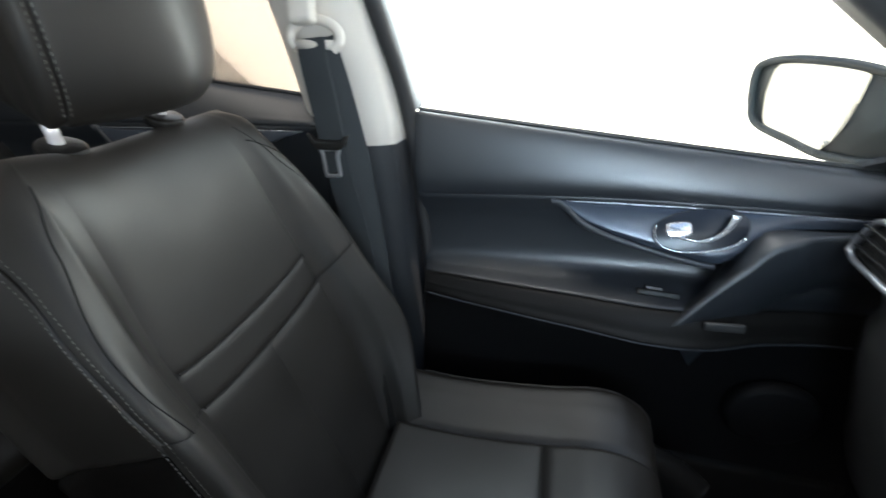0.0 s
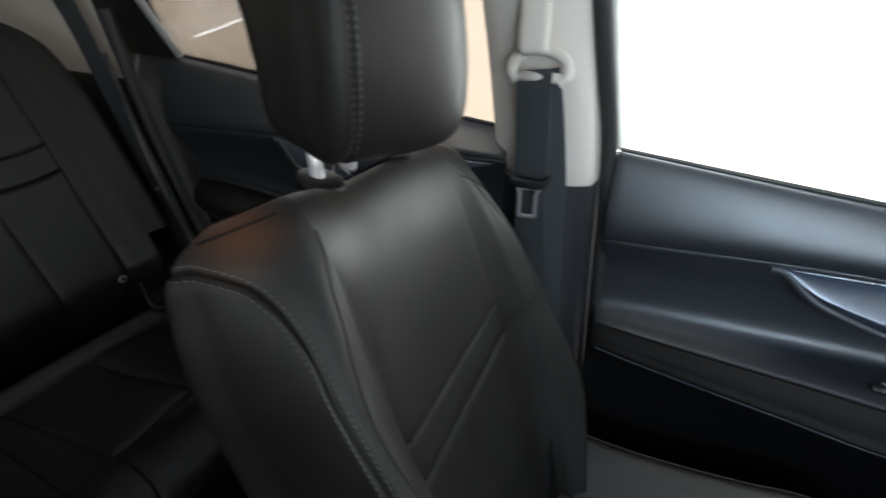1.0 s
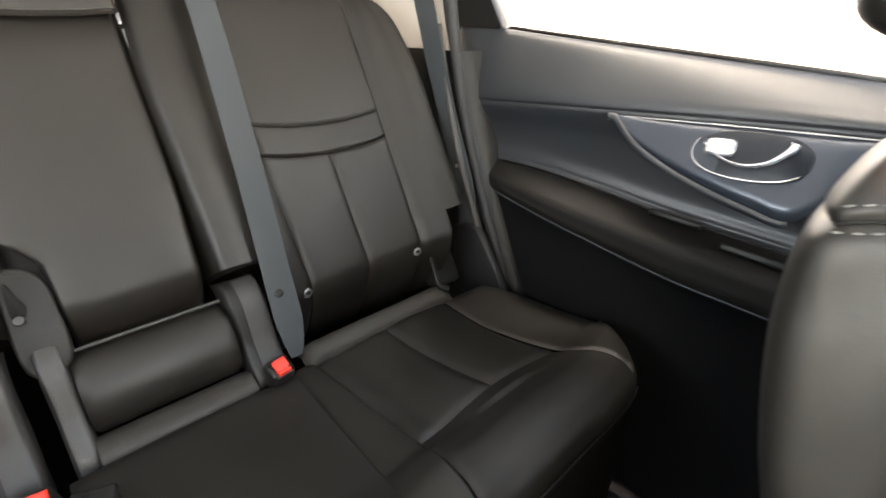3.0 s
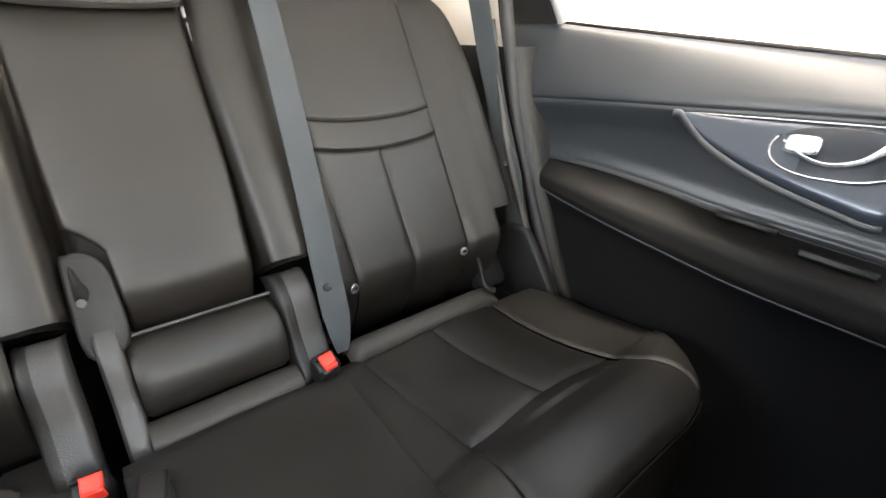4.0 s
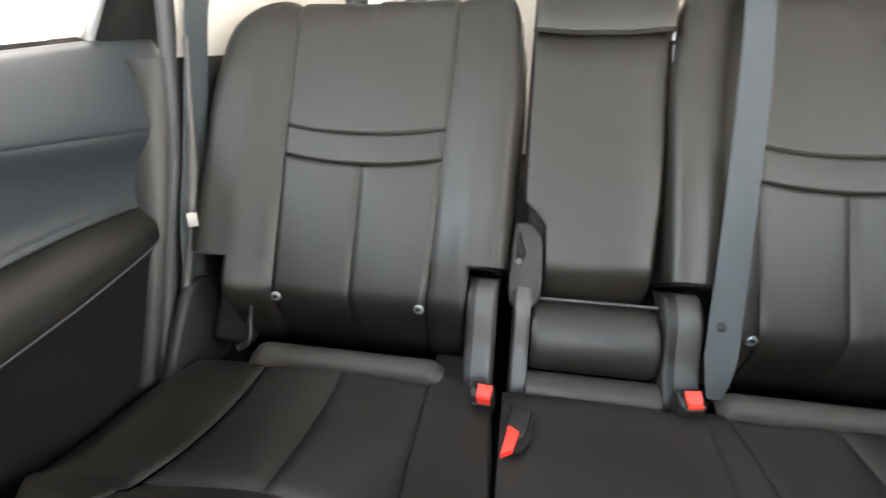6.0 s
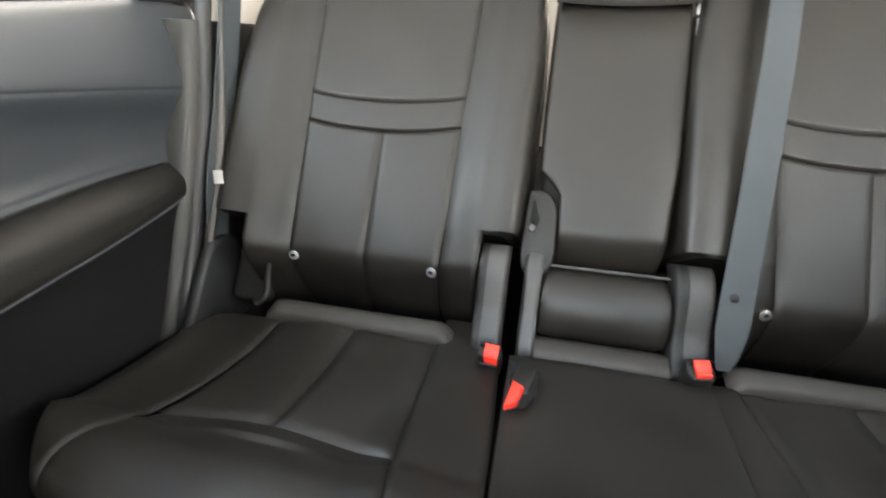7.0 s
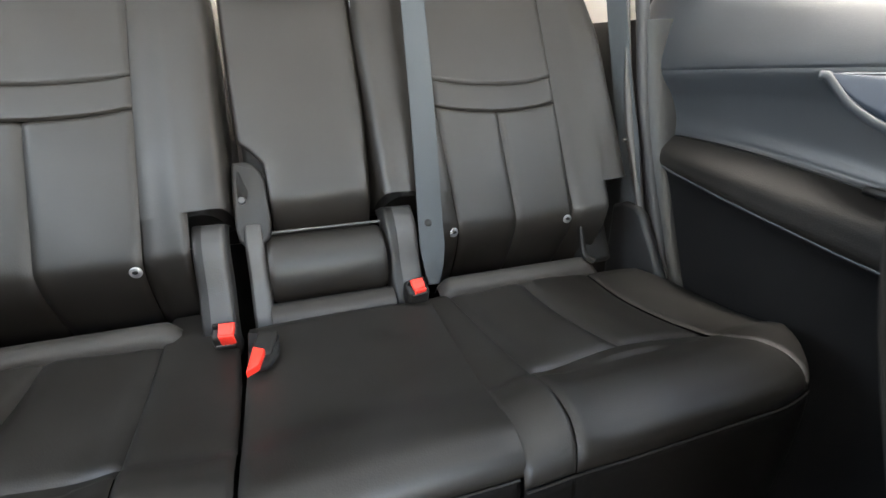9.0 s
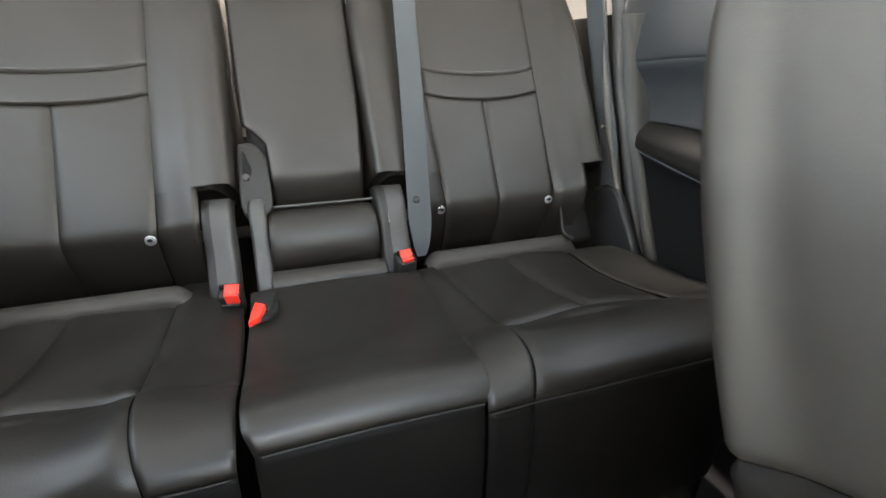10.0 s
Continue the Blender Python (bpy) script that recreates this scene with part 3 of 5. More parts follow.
def headrest(parent, cx, cz, yc, sn, cs, half, high, deep, posts, spread, collar_x, collar_z, material, with_stitch=True, edge=0.94, shift=0.0):
    """A headrest whose front face's foot is at cx, cz; posts run down to the collars."""
    def surf(q, h):
        q, h = np.asarray(q, float), np.asarray(h, float)
        a, s = np.abs(q), np.sign(q)
        v = h / high
        k = np.clip(1 - np.abs(2 * v - 1) ** 6.5, 0, 1) ** 0.42
        bow = 0.014 * np.sin(np.pi * v)
        fore = 0.13 + (0.16 * (1 - v) if with_stitch else 0.0)
        w = half * (0.93 + 0.07 * np.sin(np.pi * np.clip(v * 1.1, 0, 1)))
        z0 = np.zeros_like(h)
        pts = [(-edge * w, z0 - fore * deep), (z0, z0 + 0.004), (edge * w, z0 - fore * deep), (0.99 * w, z0 - (fore + 0.23) * deep), (0.87 * w, z0 - (0.5 * fore + 0.585) * deep), (0.70 * w, z0 - 0.94 * deep), (z0, z0 - deep), (-0.70 * w, z0 - 0.94 * deep)]
        lat = spline([np.broadcast_to(p[0], h.shape) for p in pts], a)
        dep = spline([np.broadcast_to(p[1], h.shape) for p in pts], a)
        dep = -deep / 2 + (dep + deep / 2) * k + bow
        lat = lat * (0.86 + 0.14 * k)
        h = h + 0.28 * np.clip(0.02 - dep, 0, None) * (1 - v) ** 2
        return np.stack([cx - sn * h + cs * dep, yc + s * lat, cz + cs * h + sn * dep], axis=-1)

    c = (cx - sn * high / 2 - cs * deep / 2, yc, cz + cs * high / 2 - sn * deep / 2)
    body = new("headrest")
    body.parent = parent
    body.matrix_parent_inverse = Matrix.Translation(parent.location).inverted()
    body.empty_display_size = 0.03
    soft_panel("front_cover", surf, -1, 1, 0, high, material, body, c, 40, 40, 0.003, 0.006, edges=(1, 1, 0, 0))
    soft_panel("side_cover", surf, 1, 5, 0, high, material, body, c, 40, 40, 0.003, 0.006, edges=(1, 0, 0, 0))
    soft_panel("side_cover", surf, -5, -1, 0, high, material, body, c, 40, 40, 0.003, 0.006, edges=(0, 1, 0, 0))
    soft_panel("back_cover", surf, 4.98, 6, 0, high, material, body, c, 14, 30, 0.0, 0.006, edges=(0, 0, 0, 0))
    soft_panel("back_cover", surf, -6, -4.98, 0, high, material, body, c, 14, 30, 0.0, 0.006, edges=(0, 0, 0, 0))
    if with_stitch:
        h = np.linspace(0.02, high - 0.02, 90)
        for sgn in (-1, 1):
            for off in (-0.042, 0.042):
                p, nn = line_on(surf, np.full_like(h, sgn * 1.0) + off * 1.0, h, (0.9, 0, 0.3), 0.0006)
                stitching("stitching", p, nn, body)
    for sgn in (-1, 1):
        y = yc + shift + sgn * spread
        bz = cz + cs * 0.02
        tx = collar_x
        cyl("post", (tx, y, collar_z - 0.02), (tx - 0.008, y, bz + 0.022), posts, posts, POST_CHROME, parent, "chrome headrest post", 18)
        col = Matrix.Translation((tx, y, collar_z)) @ pose(0, 0, 0, 0, 14, 0)
        plate("post_collar", oval(0.021, 0.0185, 28), col, 0.012, PLASTIC, parent, "black plastic post collar", 0.003)
    return body


def zip_marker(parent, p, nrm, label="small metal child seat marker button"):
    """A small round button with a raised rim."""
    p, nrm = Vector(p), Vector(nrm).normalized()
    m = Matrix.Translation(p) @ nrm.to_track_quat("Z", "Y").to_matrix().to_4x4()
    b = plate("marker_button", oval(0.0075, 0.0075, 20), m, 0.004, SILVER, parent, label, 0.0012)
    plate("marker_print", oval(0.0036, 0.0026, 12), m @ Matrix.Translation((0, 0.001, 0.0022)), 0.0012, PLASTIC, b, "", 0.0)
    return b


def front_seat():
    t = thing("bucket_seat", (0.9, FRONT_Y, 0.0), "black leather front seat with grey double stitching and raised headrest", "car seat", "front seats")
    ox, oz = 0.769, 0.27
    wi = const([-0.1, 0, 0.08, 0.16, 0.28, 0.34, 0.42, 0.48, 0.56], [0.070, 0.088, 0.106, 0.116, 0.116, 0.112, 0.105, 0.101, 0.09])
    wide = const([-0.1, 0, 0.07, 0.14, 0.26, 0.36, 0.43, 0.48, 0.515, 0.545], [0.100, 0.130, 0.158, 0.186, 0.192, 0.192, 0.190, 0.186, 0.175, 0.126])
    bol = const([-0.1, 0.0, 0.15, 0.28, 0.38, 0.46, 0.56], [0.030, 0.044, 0.062, 0.048, 0.026, 0.009, 0.0])
    thick = const([-0.1, 0.0, 0.2, 0.33, 0.41, 0.46, 0.55], [0.068, 0.072, 0.084, 0.097, 0.099, 0.098, 0.092])
    top = 0.531
    wi_in = const([-0.1, 0, 0.08, 0.16, 0.28, 0.34, 0.42, 0.48, 0.56], [0.070, 0.088, 0.106, 0.116, 0.117, 0.118, 0.112, 0.107, 0.095])
    wide_out = const([-0.1, 0, 0.07, 0.14, 0.26, 0.36, 0.43, 0.48, 0.515, 0.545], [0.100, 0.130, 0.158, 0.190, 0.193, 0.191, 0.188, 0.184, 0.177, 0.122])
    bol_out = const([-0.1, 0.0, 0.15, 0.28, 0.38, 0.46, 0.56], [0.030, 0.044, 0.058, 0.038, 0.025, 0.009, 0.0])
    inside = back_surface(ox, oz, SIN_F, COS_F, FRONT_Y, wi_in, wide, bol, thick, top, 0.40, 0.010, 0.03, 0.8)
    outside = back_surface(ox, oz, SIN_F, COS_F, FRONT_Y, wi, wide_out, bol_out, thick, top, 0.40, 0.010, 0.03, 0.5)

    def s(q, h):
        q, h = np.asarray(q, float), np.asarray(h, float)
        p = np.where((q > 0)[..., None], outside(q, h), inside(q, h))
        side, up = np.clip((0.337 - p[..., 1]) / 0.10, 0, 1), np.clip((h - 0.40) / 0.09, 0, 1)
        p[..., 2] += 0.013 * side ** 2 * (3 - 2 * side) * up ** 2 * (3 - 2 * up)      # the fuller inner shoulder
        return p

    c = (ox - SIN_F * 0.25 - COS_F * 0.07, FRONT_Y, oz + COS_F * 0.25 - SIN_F * 0.07)
    core = back_surface(ox - 0.006, oz, SIN_F, COS_F, FRONT_Y, wi, lambda h: wide(h) - 0.030, lambda h: np.minimum(bol(h) - 0.020, 0.02), lambda h: thick(h) - 0.03, top - 0.012, 0.40, 0.016, 0.03)
    q, h = np.meshgrid(np.linspace(-6, 6, 60), np.linspace(-0.02, top - 0.013, 30), indexing="ij")
    grid("backrest_core", core(q.ravel(), h.ravel()).reshape(60, 30, 3), SEAT_CORE, t, "", True)
    end = top - 0.0008
    soft_panel("backrest_insert", s, -1, 1, sag(0.325, 0.012), end, FRONT_LEATHER, t, c, 60, 70, 0.0042, 0.008, 0.002, edges=(2, 2, 1, 0), fade=(0.38, 0.50), seam=0.0018)
    soft_panel("backrest_band", s, -1, 1, sag(0.283, 0.013), sag(0.3245, 0.012), FRONT_LEATHER, t, c, 60, 14, 0.0042, 0.009, 0.0, edges=(2, 2, 1, 1), soft=0.026, seam=0.0022)
    for a, b in ((-1, 0), (0, 1)):
        soft_panel("backrest_lower_insert", s, a, b, -0.085, (lambda u, a=a: 0.2825 - 0.013 * (1 - (u + a) ** 2)), FRONT_LEATHER, t, c, 40, 50, 0.0020, 0.014, 0.004, edges=(2, 2, 1, 1), seam=0.003)
    for level, deep in ((0.3248, 0.012), (0.2828, 0.013)):
        u = np.linspace(-0.98, 0.98, 60)
        p, nn = line_on(s, u, level - deep * (1 - u * u), (0.9, 0, 0.4), -0.0009)
        sweep("cross_seam", [Vector(a) for a in p], ring(0.0011, 6), SEAT_CORE, t)
    rim = 3.10                                     # where the stitched seam runs
    swing = lambda h: rim + curve1(h, [-0.085, 0.05, 0.19, 0.26, 0.305, 0.5], [0.04, 0.10, 0.14, 0.09, 0.03, 0.0])
    over = lambda q: curve1(np.abs(q), [3.10, 3.14, 3.19, 3.27, 3.36, 3.47, 3.68, 4.0, 4.4, 4.8, 5.4], [0.420, 0.440, 0.451, 0.465, 0.475, 0.485, 0.497, 0.506, 0.510, 0.511, 0.511])
    for g in (1, -1):
        lo, hi = (1, rim) if g > 0 else (-rim, -1)
        at_h = lambda v: -0.085 + 0.383 * v
        foot = (1, (lambda v: swing(at_h(v)))) if g > 0 else ((lambda v: -swing(at_h(v))), -1)
        inner = (lambda u, g=g: 0.283 + 0.026 * (u if g > 0 else 1 - u))
        soft_panel("upper_bolster", s, lo, hi, inner, end, FRONT_LEATHER, t, c, 50, 70, 0.0042, 0.007, edges=(2 * (g > 0), 2 * (g < 0), 1, 0), fade=(0.38, 0.50), seam=0.0006)
        soft_panel("lower_bolster", s, *foot, -0.085, (lambda u, f=inner: f(u) - 0.0003), FRONT_LEATHER, t, c, 40, 50, 0.0020, 0.007, edges=(2 if g > 0 else 0, 0 if g > 0 else 2, 1, 1), wrinkle=0.0008, seam=0.0006)
        lo, hi = (rim, 5.4) if g > 0 else (-5.4, -rim)
        lim = lambda u, lo=lo, hi=hi: over(lo + (hi - lo) * u)
        soft_panel("shoulder_cover", s, lo, hi, lim, end, FRONT_LEATHER, t, c, 60, 24, 0.003, 0.006, edges=(0, 0, 1, 0))
        soft_panel("upper_side_cover", s, lo, hi, (lambda u, f=lim: np.minimum(0.296, f(u) - 0.002)), (lambda u, f=lim: f(u) - 0.0005), FRONT_LEATHER, t, c, 60, 40, 0.004, 0.007, edges=(g > 0, g < 0, 1, 1))
        low = ((lambda v: swing(-0.085 + 0.3805 * v)), 5.4) if g > 0 else (-5.4, (lambda v: -swing(-0.085 + 0.3805 * v)))
        soft_panel("lower_side_cover", s, *low, -0.085, (lambda u, f=lim: np.minimum(0.2955, f(u) - 0.0025)), SHADED_LEATHER, t, c, 40, 40, 0.004, 0.007, edges=(g > 0, g < 0, 0, 1))
        qq = np.concatenate([swing(np.linspace(-0.01, 0.4195, 180)), np.linspace(rim, 4.7, 140)[1:]])
        hh = np.concatenate([np.linspace(-0.01, 0.4195, 180), over(np.linspace(rim, 4.7, 140)[1:])])
        p, nn = line_on(s, g * qq, hh, (0.5, g * 0.7, 0.3), 0.0)
        tan = np.gradient(p, axis=0)
        tan /= np.linalg.norm(tan, axis=1, keepdims=True)
        side = np.cross(nn, tan)
        for off in (-0.0046, 0.0046):
            stitching("stitching", p + side * off + nn * -0.0004, nn, t)
        sweep("seam", [Vector(a) for a in p + nn * -0.0035], ring(0.0011, 6), SEAT_CORE, t)
        hs = np.linspace(0.300, 0.504, 50)
        qs = curve1(hs, [0.300, 0.325, 0.36, 0.385, 0.421, 0.45, 0.468, 0.48, 0.491, 0.504], [2.45, 2.58, 2.70, 2.70, 2.53, 2.30, 2.22, 2.08, 1.88, 1.55])
        p, nn = line_on(s, g * qs, hs, (0.6, 0, 0.4), 0.0)
        sweep("bolster_seam", [Vector(a) for a in p], ring(0.0007, 6), SEAT_CORE, t)
        q1 = np.linspace(1.5, 2.75, 24) if g > 0 else np.linspace(-3.0, -4.3, 24)
        h1 = 0.484 - 0.030 * ((np.abs(q1) - 1.5) / 1.2) ** 2 if g > 0 else 0.5225 + 0.0 * q1
        p, nn = line_on(s, q1, h1, (0.4, g * 0.3, 0.8), 0.0001)
        sweep("shoulder_seam", [Vector(a) for a in p], ring(0.0009, 6), SEAT_CORE, t)
        lo, hi = (5.4, 6) if g > 0 else (-6, -5.4)
        soft_panel("back_panel", s, lo, hi, -0.02, end, PLASTIC, t, c, 20, 30, 0.002, 0.006, edges=(0, 0, 0, 0))
    headrest(t, 0.624, 0.766, 0.370, SIN_F * 0.55, math.sqrt(1 - (SIN_F * 0.55) ** 2), 0.097, 0.217, 0.149, 0.006, 0.060, 0.532, 0.7535, FRONT_LEATHER, shift=-0.007)

    # cushion
    def cush(q, v):
        q, v = np.asarray(q, float), np.asarray(v, float)
        a, g = np.abs(q), np.sign(q)
        z0 = np.zeros_like(v)
        lat = spline([np.broadcast_to(x, v.shape) for x in (-0.105, 0.0, 0.105, 0.165, 0.203, 0.208, 0.195, 0.18)], a)
        rise = spline([np.broadcast_to(x, v.shape) for x in (0.0, 0.0, 0.0, 0.016, 0.012, -0.07, -0.15, -0.2)], a)
        fade = np.clip((5.2 - v) / 1.5, 0, 1)
        kx = [0.70, 0.775, 0.88, 1.0, 1.07, 1.125, 1.158, 1.163, 1.15, 1.13]
        kz = [0.306, 0.299, 0.298, 0.312, 0.326, 0.322, 0.300, 0.23, 0.14, 0.07]
        x = spline([np.broadcast_to(k, v.shape) for k in kx], v)
        z = spline([np.broadcast_to(k, v.shape) for k in kz], v)
        narrow = 1 - 0.10 * np.clip((v - 3.0) / 2.0, 0, 1) ** 2
        return np.stack([x, FRONT_Y + g * lat * narrow, z + np.where(a > 3, rise, rise * (0.3 + 0.7 * fade))], axis=-1)

    cc = (0.95, FRONT_Y, 0.2)
    soft_panel("cushion_insert", cush, -1, 1, 0, 2, LEATHER, t, cc, 50, 40, 0.005, 0.01, 0.004)
    soft_panel("cushion_front", cush, -1, 1, 2, 5, LEATHER, t, cc, 50, 40, 0.005, 0.01, 0.003)
    soft_panel("cushion_face", cush, -2.9, 2.9, 5, 7, LEATHER, t, cc, 50, 24, 0.005, 0.01)
    for lo, hi, e in ((1, 3, (1, 1, 0, 1)), (-3, -1, (1, 1, 0, 1))):
        soft_panel("cushion_bolster", cush, lo, hi, 0, 5, LEATHER, t, cc, 40, 60, 0.005, 0.009, edges=e, wrinkle=0.002)
    for lo, hi in ((3, 4.6), (-4.6, -3)):
        soft_panel("cushion_side", cush, lo, hi, 0, 6.5, LEATHER, t, cc, 24, 50, 0.004, 0.006)
    vv = np.linspace(0.2, 4.9, 90)
    for g in (1, -1):
        p, nn = line_on(cush, np.full_like(vv, g * 3.0), vv, (0, g * 0.5, 0.8), 0.0015)
        sweep("piping", [Vector(a) for a in p], ring(0.0022, 8), LEATHER, t)
        pth = smooth_path([(0.74, FRONT_Y + g * 0.222, 0.16), (0.92, FRONT_Y + g * 0.226, 0.185), (1.08, FRONT_Y + g * 0.222, 0.20), (1.20, FRONT_Y + g * 0.215, 0.17), (1.26, FRONT_Y + g * 0.21, 0.13)])
        sweep("side_valance", pth, [(-0.012, -0.05), (0.012, -0.05), (0.014, 0.03), (0.0, 0.045), (-0.012, 0.04)], PLASTIC, t, "black plastic seat side valance")
    box("seat_base", pose(0.95, FRONT_Y, 0.10), 0.36, 0.36, 0.18, SEAT_CORE, t, "black seat base on its rails", 0.02)
    cyl("reclining_pivot", (0.76, FRONT_Y + 0.212, 0.25), (0.76, FRONT_Y + 0.236, 0.25), 0.03, 0.028, PLASTIC, t, "", 24, 0.004)
    box("belt_anchor", pose(0.782, 0.518, 0.296, 20, -25, 0), 0.012, 0.010, 0.034, SILVER, t, "metal seat belt anchor plate", 0.002)
    return t


seat_left = front_seat()
copy_thing(seat_left, Matrix.Translation((0.90, -FRONT_Y, 0.0)))


def rear_point(h, y, lift=0.0):
    return Vector((-SIN_R * h + COS_R * lift, y, 0.445 + COS_R * h + SIN_R * lift))


def cushion_profile(v, lift=0.0, flat_top=False):
    kx = [-0.08, 0.02, 0.14, 0.263, 0.316, 0.360, 0.385, 0.390, 0.378, 0.36]
    kz = [0.372, 0.372, 0.367, 0.383, 0.397, 0.395, 0.373, 0.28, 0.14, 0.05]
    if flat_top:
        kx = [-0.08, 0.02, 0.14, 0.250, 0.304, 0.350, 0.377, 0.383, 0.372, 0.35]
        kz = [0.376, 0.376, 0.374, 0.380, 0.393, 0.401, 0.3785, 0.28, 0.14, 0.05]
    x = spline([np.broadcast_to(k, v.shape) for k in kx], v)
    z = spline([np.broadcast_to(k, v.shape) for k in kz], v)
    return x, z + lift


def rear_cushion_surface(y, v):
    y, v = np.asarray(y, float), np.asarray(v, float)
    x, z = cushion_profile(v)
    a = np.abs(y - 0.01)
    droop = 0.030 * (np.clip(a - 0.44, 0, None) / 0.15) ** 3 + 0.004 * np.cos(np.clip((a - 0.32) / 0.13, -1, 1) * np.pi) * (v < 2.2) * -1
    bulge = 0.010 * np.exp(-((a - 0.175) / 0.03) ** 2) * np.clip(v / 0.9, 0, 1) * np.clip(1 - (v - 4) / 1.2, 0, 1)
    x = x - 0.055 * (np.clip(a - 0.40, 0, None) / 0.15) ** 2 * np.clip((v - 1.5) / 3, 0, 1)
    return np.stack([x, y, z - droop + bulge], axis=-1)


def rear_seat(s, yc, half_in, half_out, wi0, label):
    """An outer rear seat. s: 1 left, -1 right; its inner side faces the car's middle."""
    t = thing("bench_seat", (0.15, yc, 0.0), label, "car seat", "rear seats")
    wi = const([-0.1, 0, 0.2, 0.3, 0.5], [wi0 - 0.010, wi0 - 0.006, wi0, wi0 + 0.003, wi0 + 0.008])
    shape = lambda w: const([-0.1, 0.0, 0.2, 0.34, 0.42, 0.455, 0.49], [w - 0.01, w - 0.005, w, w - 0.002, w - 0.022, w - 0.055, w - 0.11])
    straight = lambda w: const([-0.1, 0.0, 0.2, 0.38, 0.43, 0.455, 0.49], [w - 0.006, w - 0.002, w, w, w - 0.004, w - 0.012, w - 0.030])
    win, wout = straight(half_in), shape(half_out)
    bol = const([-0.1, 0.0, 0.2, 0.4, 0.5], [0.024, 0.026, 0.026, 0.018, 0.0])
    thick = const([-0.1, 0.2, 0.5], [0.14, 0.13, 0.10])
    top = 0.478
    args = (0.0, 0.445, SIN_R, COS_R, yc, wi)
    low_bol = lambda h: 0.75 * bol(h)
    sin_ = back_surface(*args, win, low_bol, thick, top, 0.43, 0.006, 0.112, rim=0.005, crest=(0.92, 0.8))
    sout = back_surface(*args, wout, bol, thick, top, 0.40, 0.006, 0.112, crest=(0.92, 0.85))
    pos = sout if s > 0 else sin_
    neg = sin_ if s > 0 else sout

    def surf(q, h):
        q, h = np.asarray(q, float), np.asarray(h, float)
        return np.where((q > 0)[..., None], pos(q, h), neg(q, h))

    c = rear_point(0.2, yc, -0.06)
    q, h = np.meshgrid(np.linspace(-6, 6, 60), np.linspace(0.06, top - 0.016, 30), indexing="ij")
    flat_bol, thin = (lambda h: bol(h) - 0.012), (lambda h: thick(h) - 0.03)
    cin = back_surface(-0.008, 0.441, SIN_R, COS_R, yc, wi, (lambda h: win(h) - 0.015), flat_bol, thin, top - 0.014, 0.40, 0.012, 0.085)
    cout = back_surface(-0.008, 0.441, SIN_R, COS_R, yc, wi, (lambda h: wout(h) - 0.015), flat_bol, thin, top - 0.014, 0.40, 0.012, 0.085)
    cpos, cneg = (cout, cin) if s > 0 else (cin, cout)
    qf, hf = q.ravel(), h.ravel()
    core = np.where((qf > 0)[:, None], cpos(qf, hf), cneg(qf, hf))
    grid("backrest_core", core.reshape(60, 30, 3), SEAT_CORE, t, "", True)
    up = 0.0 if s > 0 else 0.011
    soft_panel("backrest_insert", surf, -1, 1, sag(0.250 + up, 0.010), top - 0.0008, LEATHER, t, c, 50, 40, 0.0040, 0.0036, 0.003, edges=(2, 2, 1, 0), wrinkle=0.0014, soft=0.013, seam=0.0042)
    soft_panel("backrest_band", surf, -1, 1, sag(0.204 + up, 0.011), sag(0.2495 + up, 0.010), LEATHER, t, c, 50, 18, 0.0042, 0.0036, 0.001, edges=(2, 2, 1, 1), wrinkle=0.0006, soft=0.013, seam=0.0042)
    for a, b in ((-1, 0), (0, 1)):
        soft_panel("backrest_lower_insert", surf, a, b, -0.078, (lambda u, a=a: 0.2035 + up - 0.011 * (1 - (u + a) ** 2)), LEATHER, t, c, 36, 44, 0.0042, 0.0044, 0.003, edges=(2, 2, 1, 1), wrinkle=0.0018, soft=0.013, seam=0.0042)
    for g in (1, -1):
        lo, hi = (1, 3) if g > 0 else (-3, -1)
        cut = 0.052 if g == s else 0.064
        edge_q = 2.05 if g > 0 else -2.05
        soft_panel("bolster", surf, lo, hi, cut, top - 0.0008, LEATHER, t, c, 36, 50, 0.0045, 0.006, edges=(2 if g > 0 else 0, 0 if g > 0 else 2, 0, 0), wrinkle=0.0006, soft=0.013)
        a, b = (1, edge_q) if g > 0 else (edge_q, -1)
        soft_panel("bolster_foot", surf, a, b, -0.075, cut + 0.0005, LEATHER, t, c, 24, 30, 0.0065, 0.007, edges=(2 if g > 0 else 1, 1 if g > 0 else 2, 1, 0), wrinkle=0.003, soft=0.018)
        lo, hi = (3, 5.4) if g > 0 else (-5.4, -3)
        soft_panel("side_cover", surf, lo, hi, cut, top - 0.0008, LEATHER, t, c, 30, 40, 0.004, 0.007, edges=(0, 0, 1, 0))
        lo, hi = (5.4, 6) if g > 0 else (-6, -5.4)
        soft_panel("back_panel", surf, lo, hi, -0.03, top - 0.0008, SEAT_CORE, t, c, 16, 20, 0.0, 0.006, edges=(0, 0, 0, 0))
    # leather flap closing the gap to the cushion
    fa, fz = (wi0 + 0.045, wi0 + 0.012) if s > 0 else (wi0 + 0.010, wi0 + 0.030)
    fy = np.linspace(yc - fa, yc + fz, 44)
    ends = [min(1.0, min(y - fy[0], fy[-1] - y) / 0.022) for y in fy]
    pts = np.array([[(x, y, z - 0.016 * (1 - k) ** 2 * (z > 0.37)) for x, z in ((0.022, 0.372), (0.027, 0.383), (0.035, 0.3865), (0.043, 0.385), (0.051, 0.381), (0.058, 0.3755), (0.057, 0.362))] for y, k in zip(fy, ends)])
    grid("gap_flap", pts, LEATHER_FLAP, t, "grey-black leather flap below the backrest")
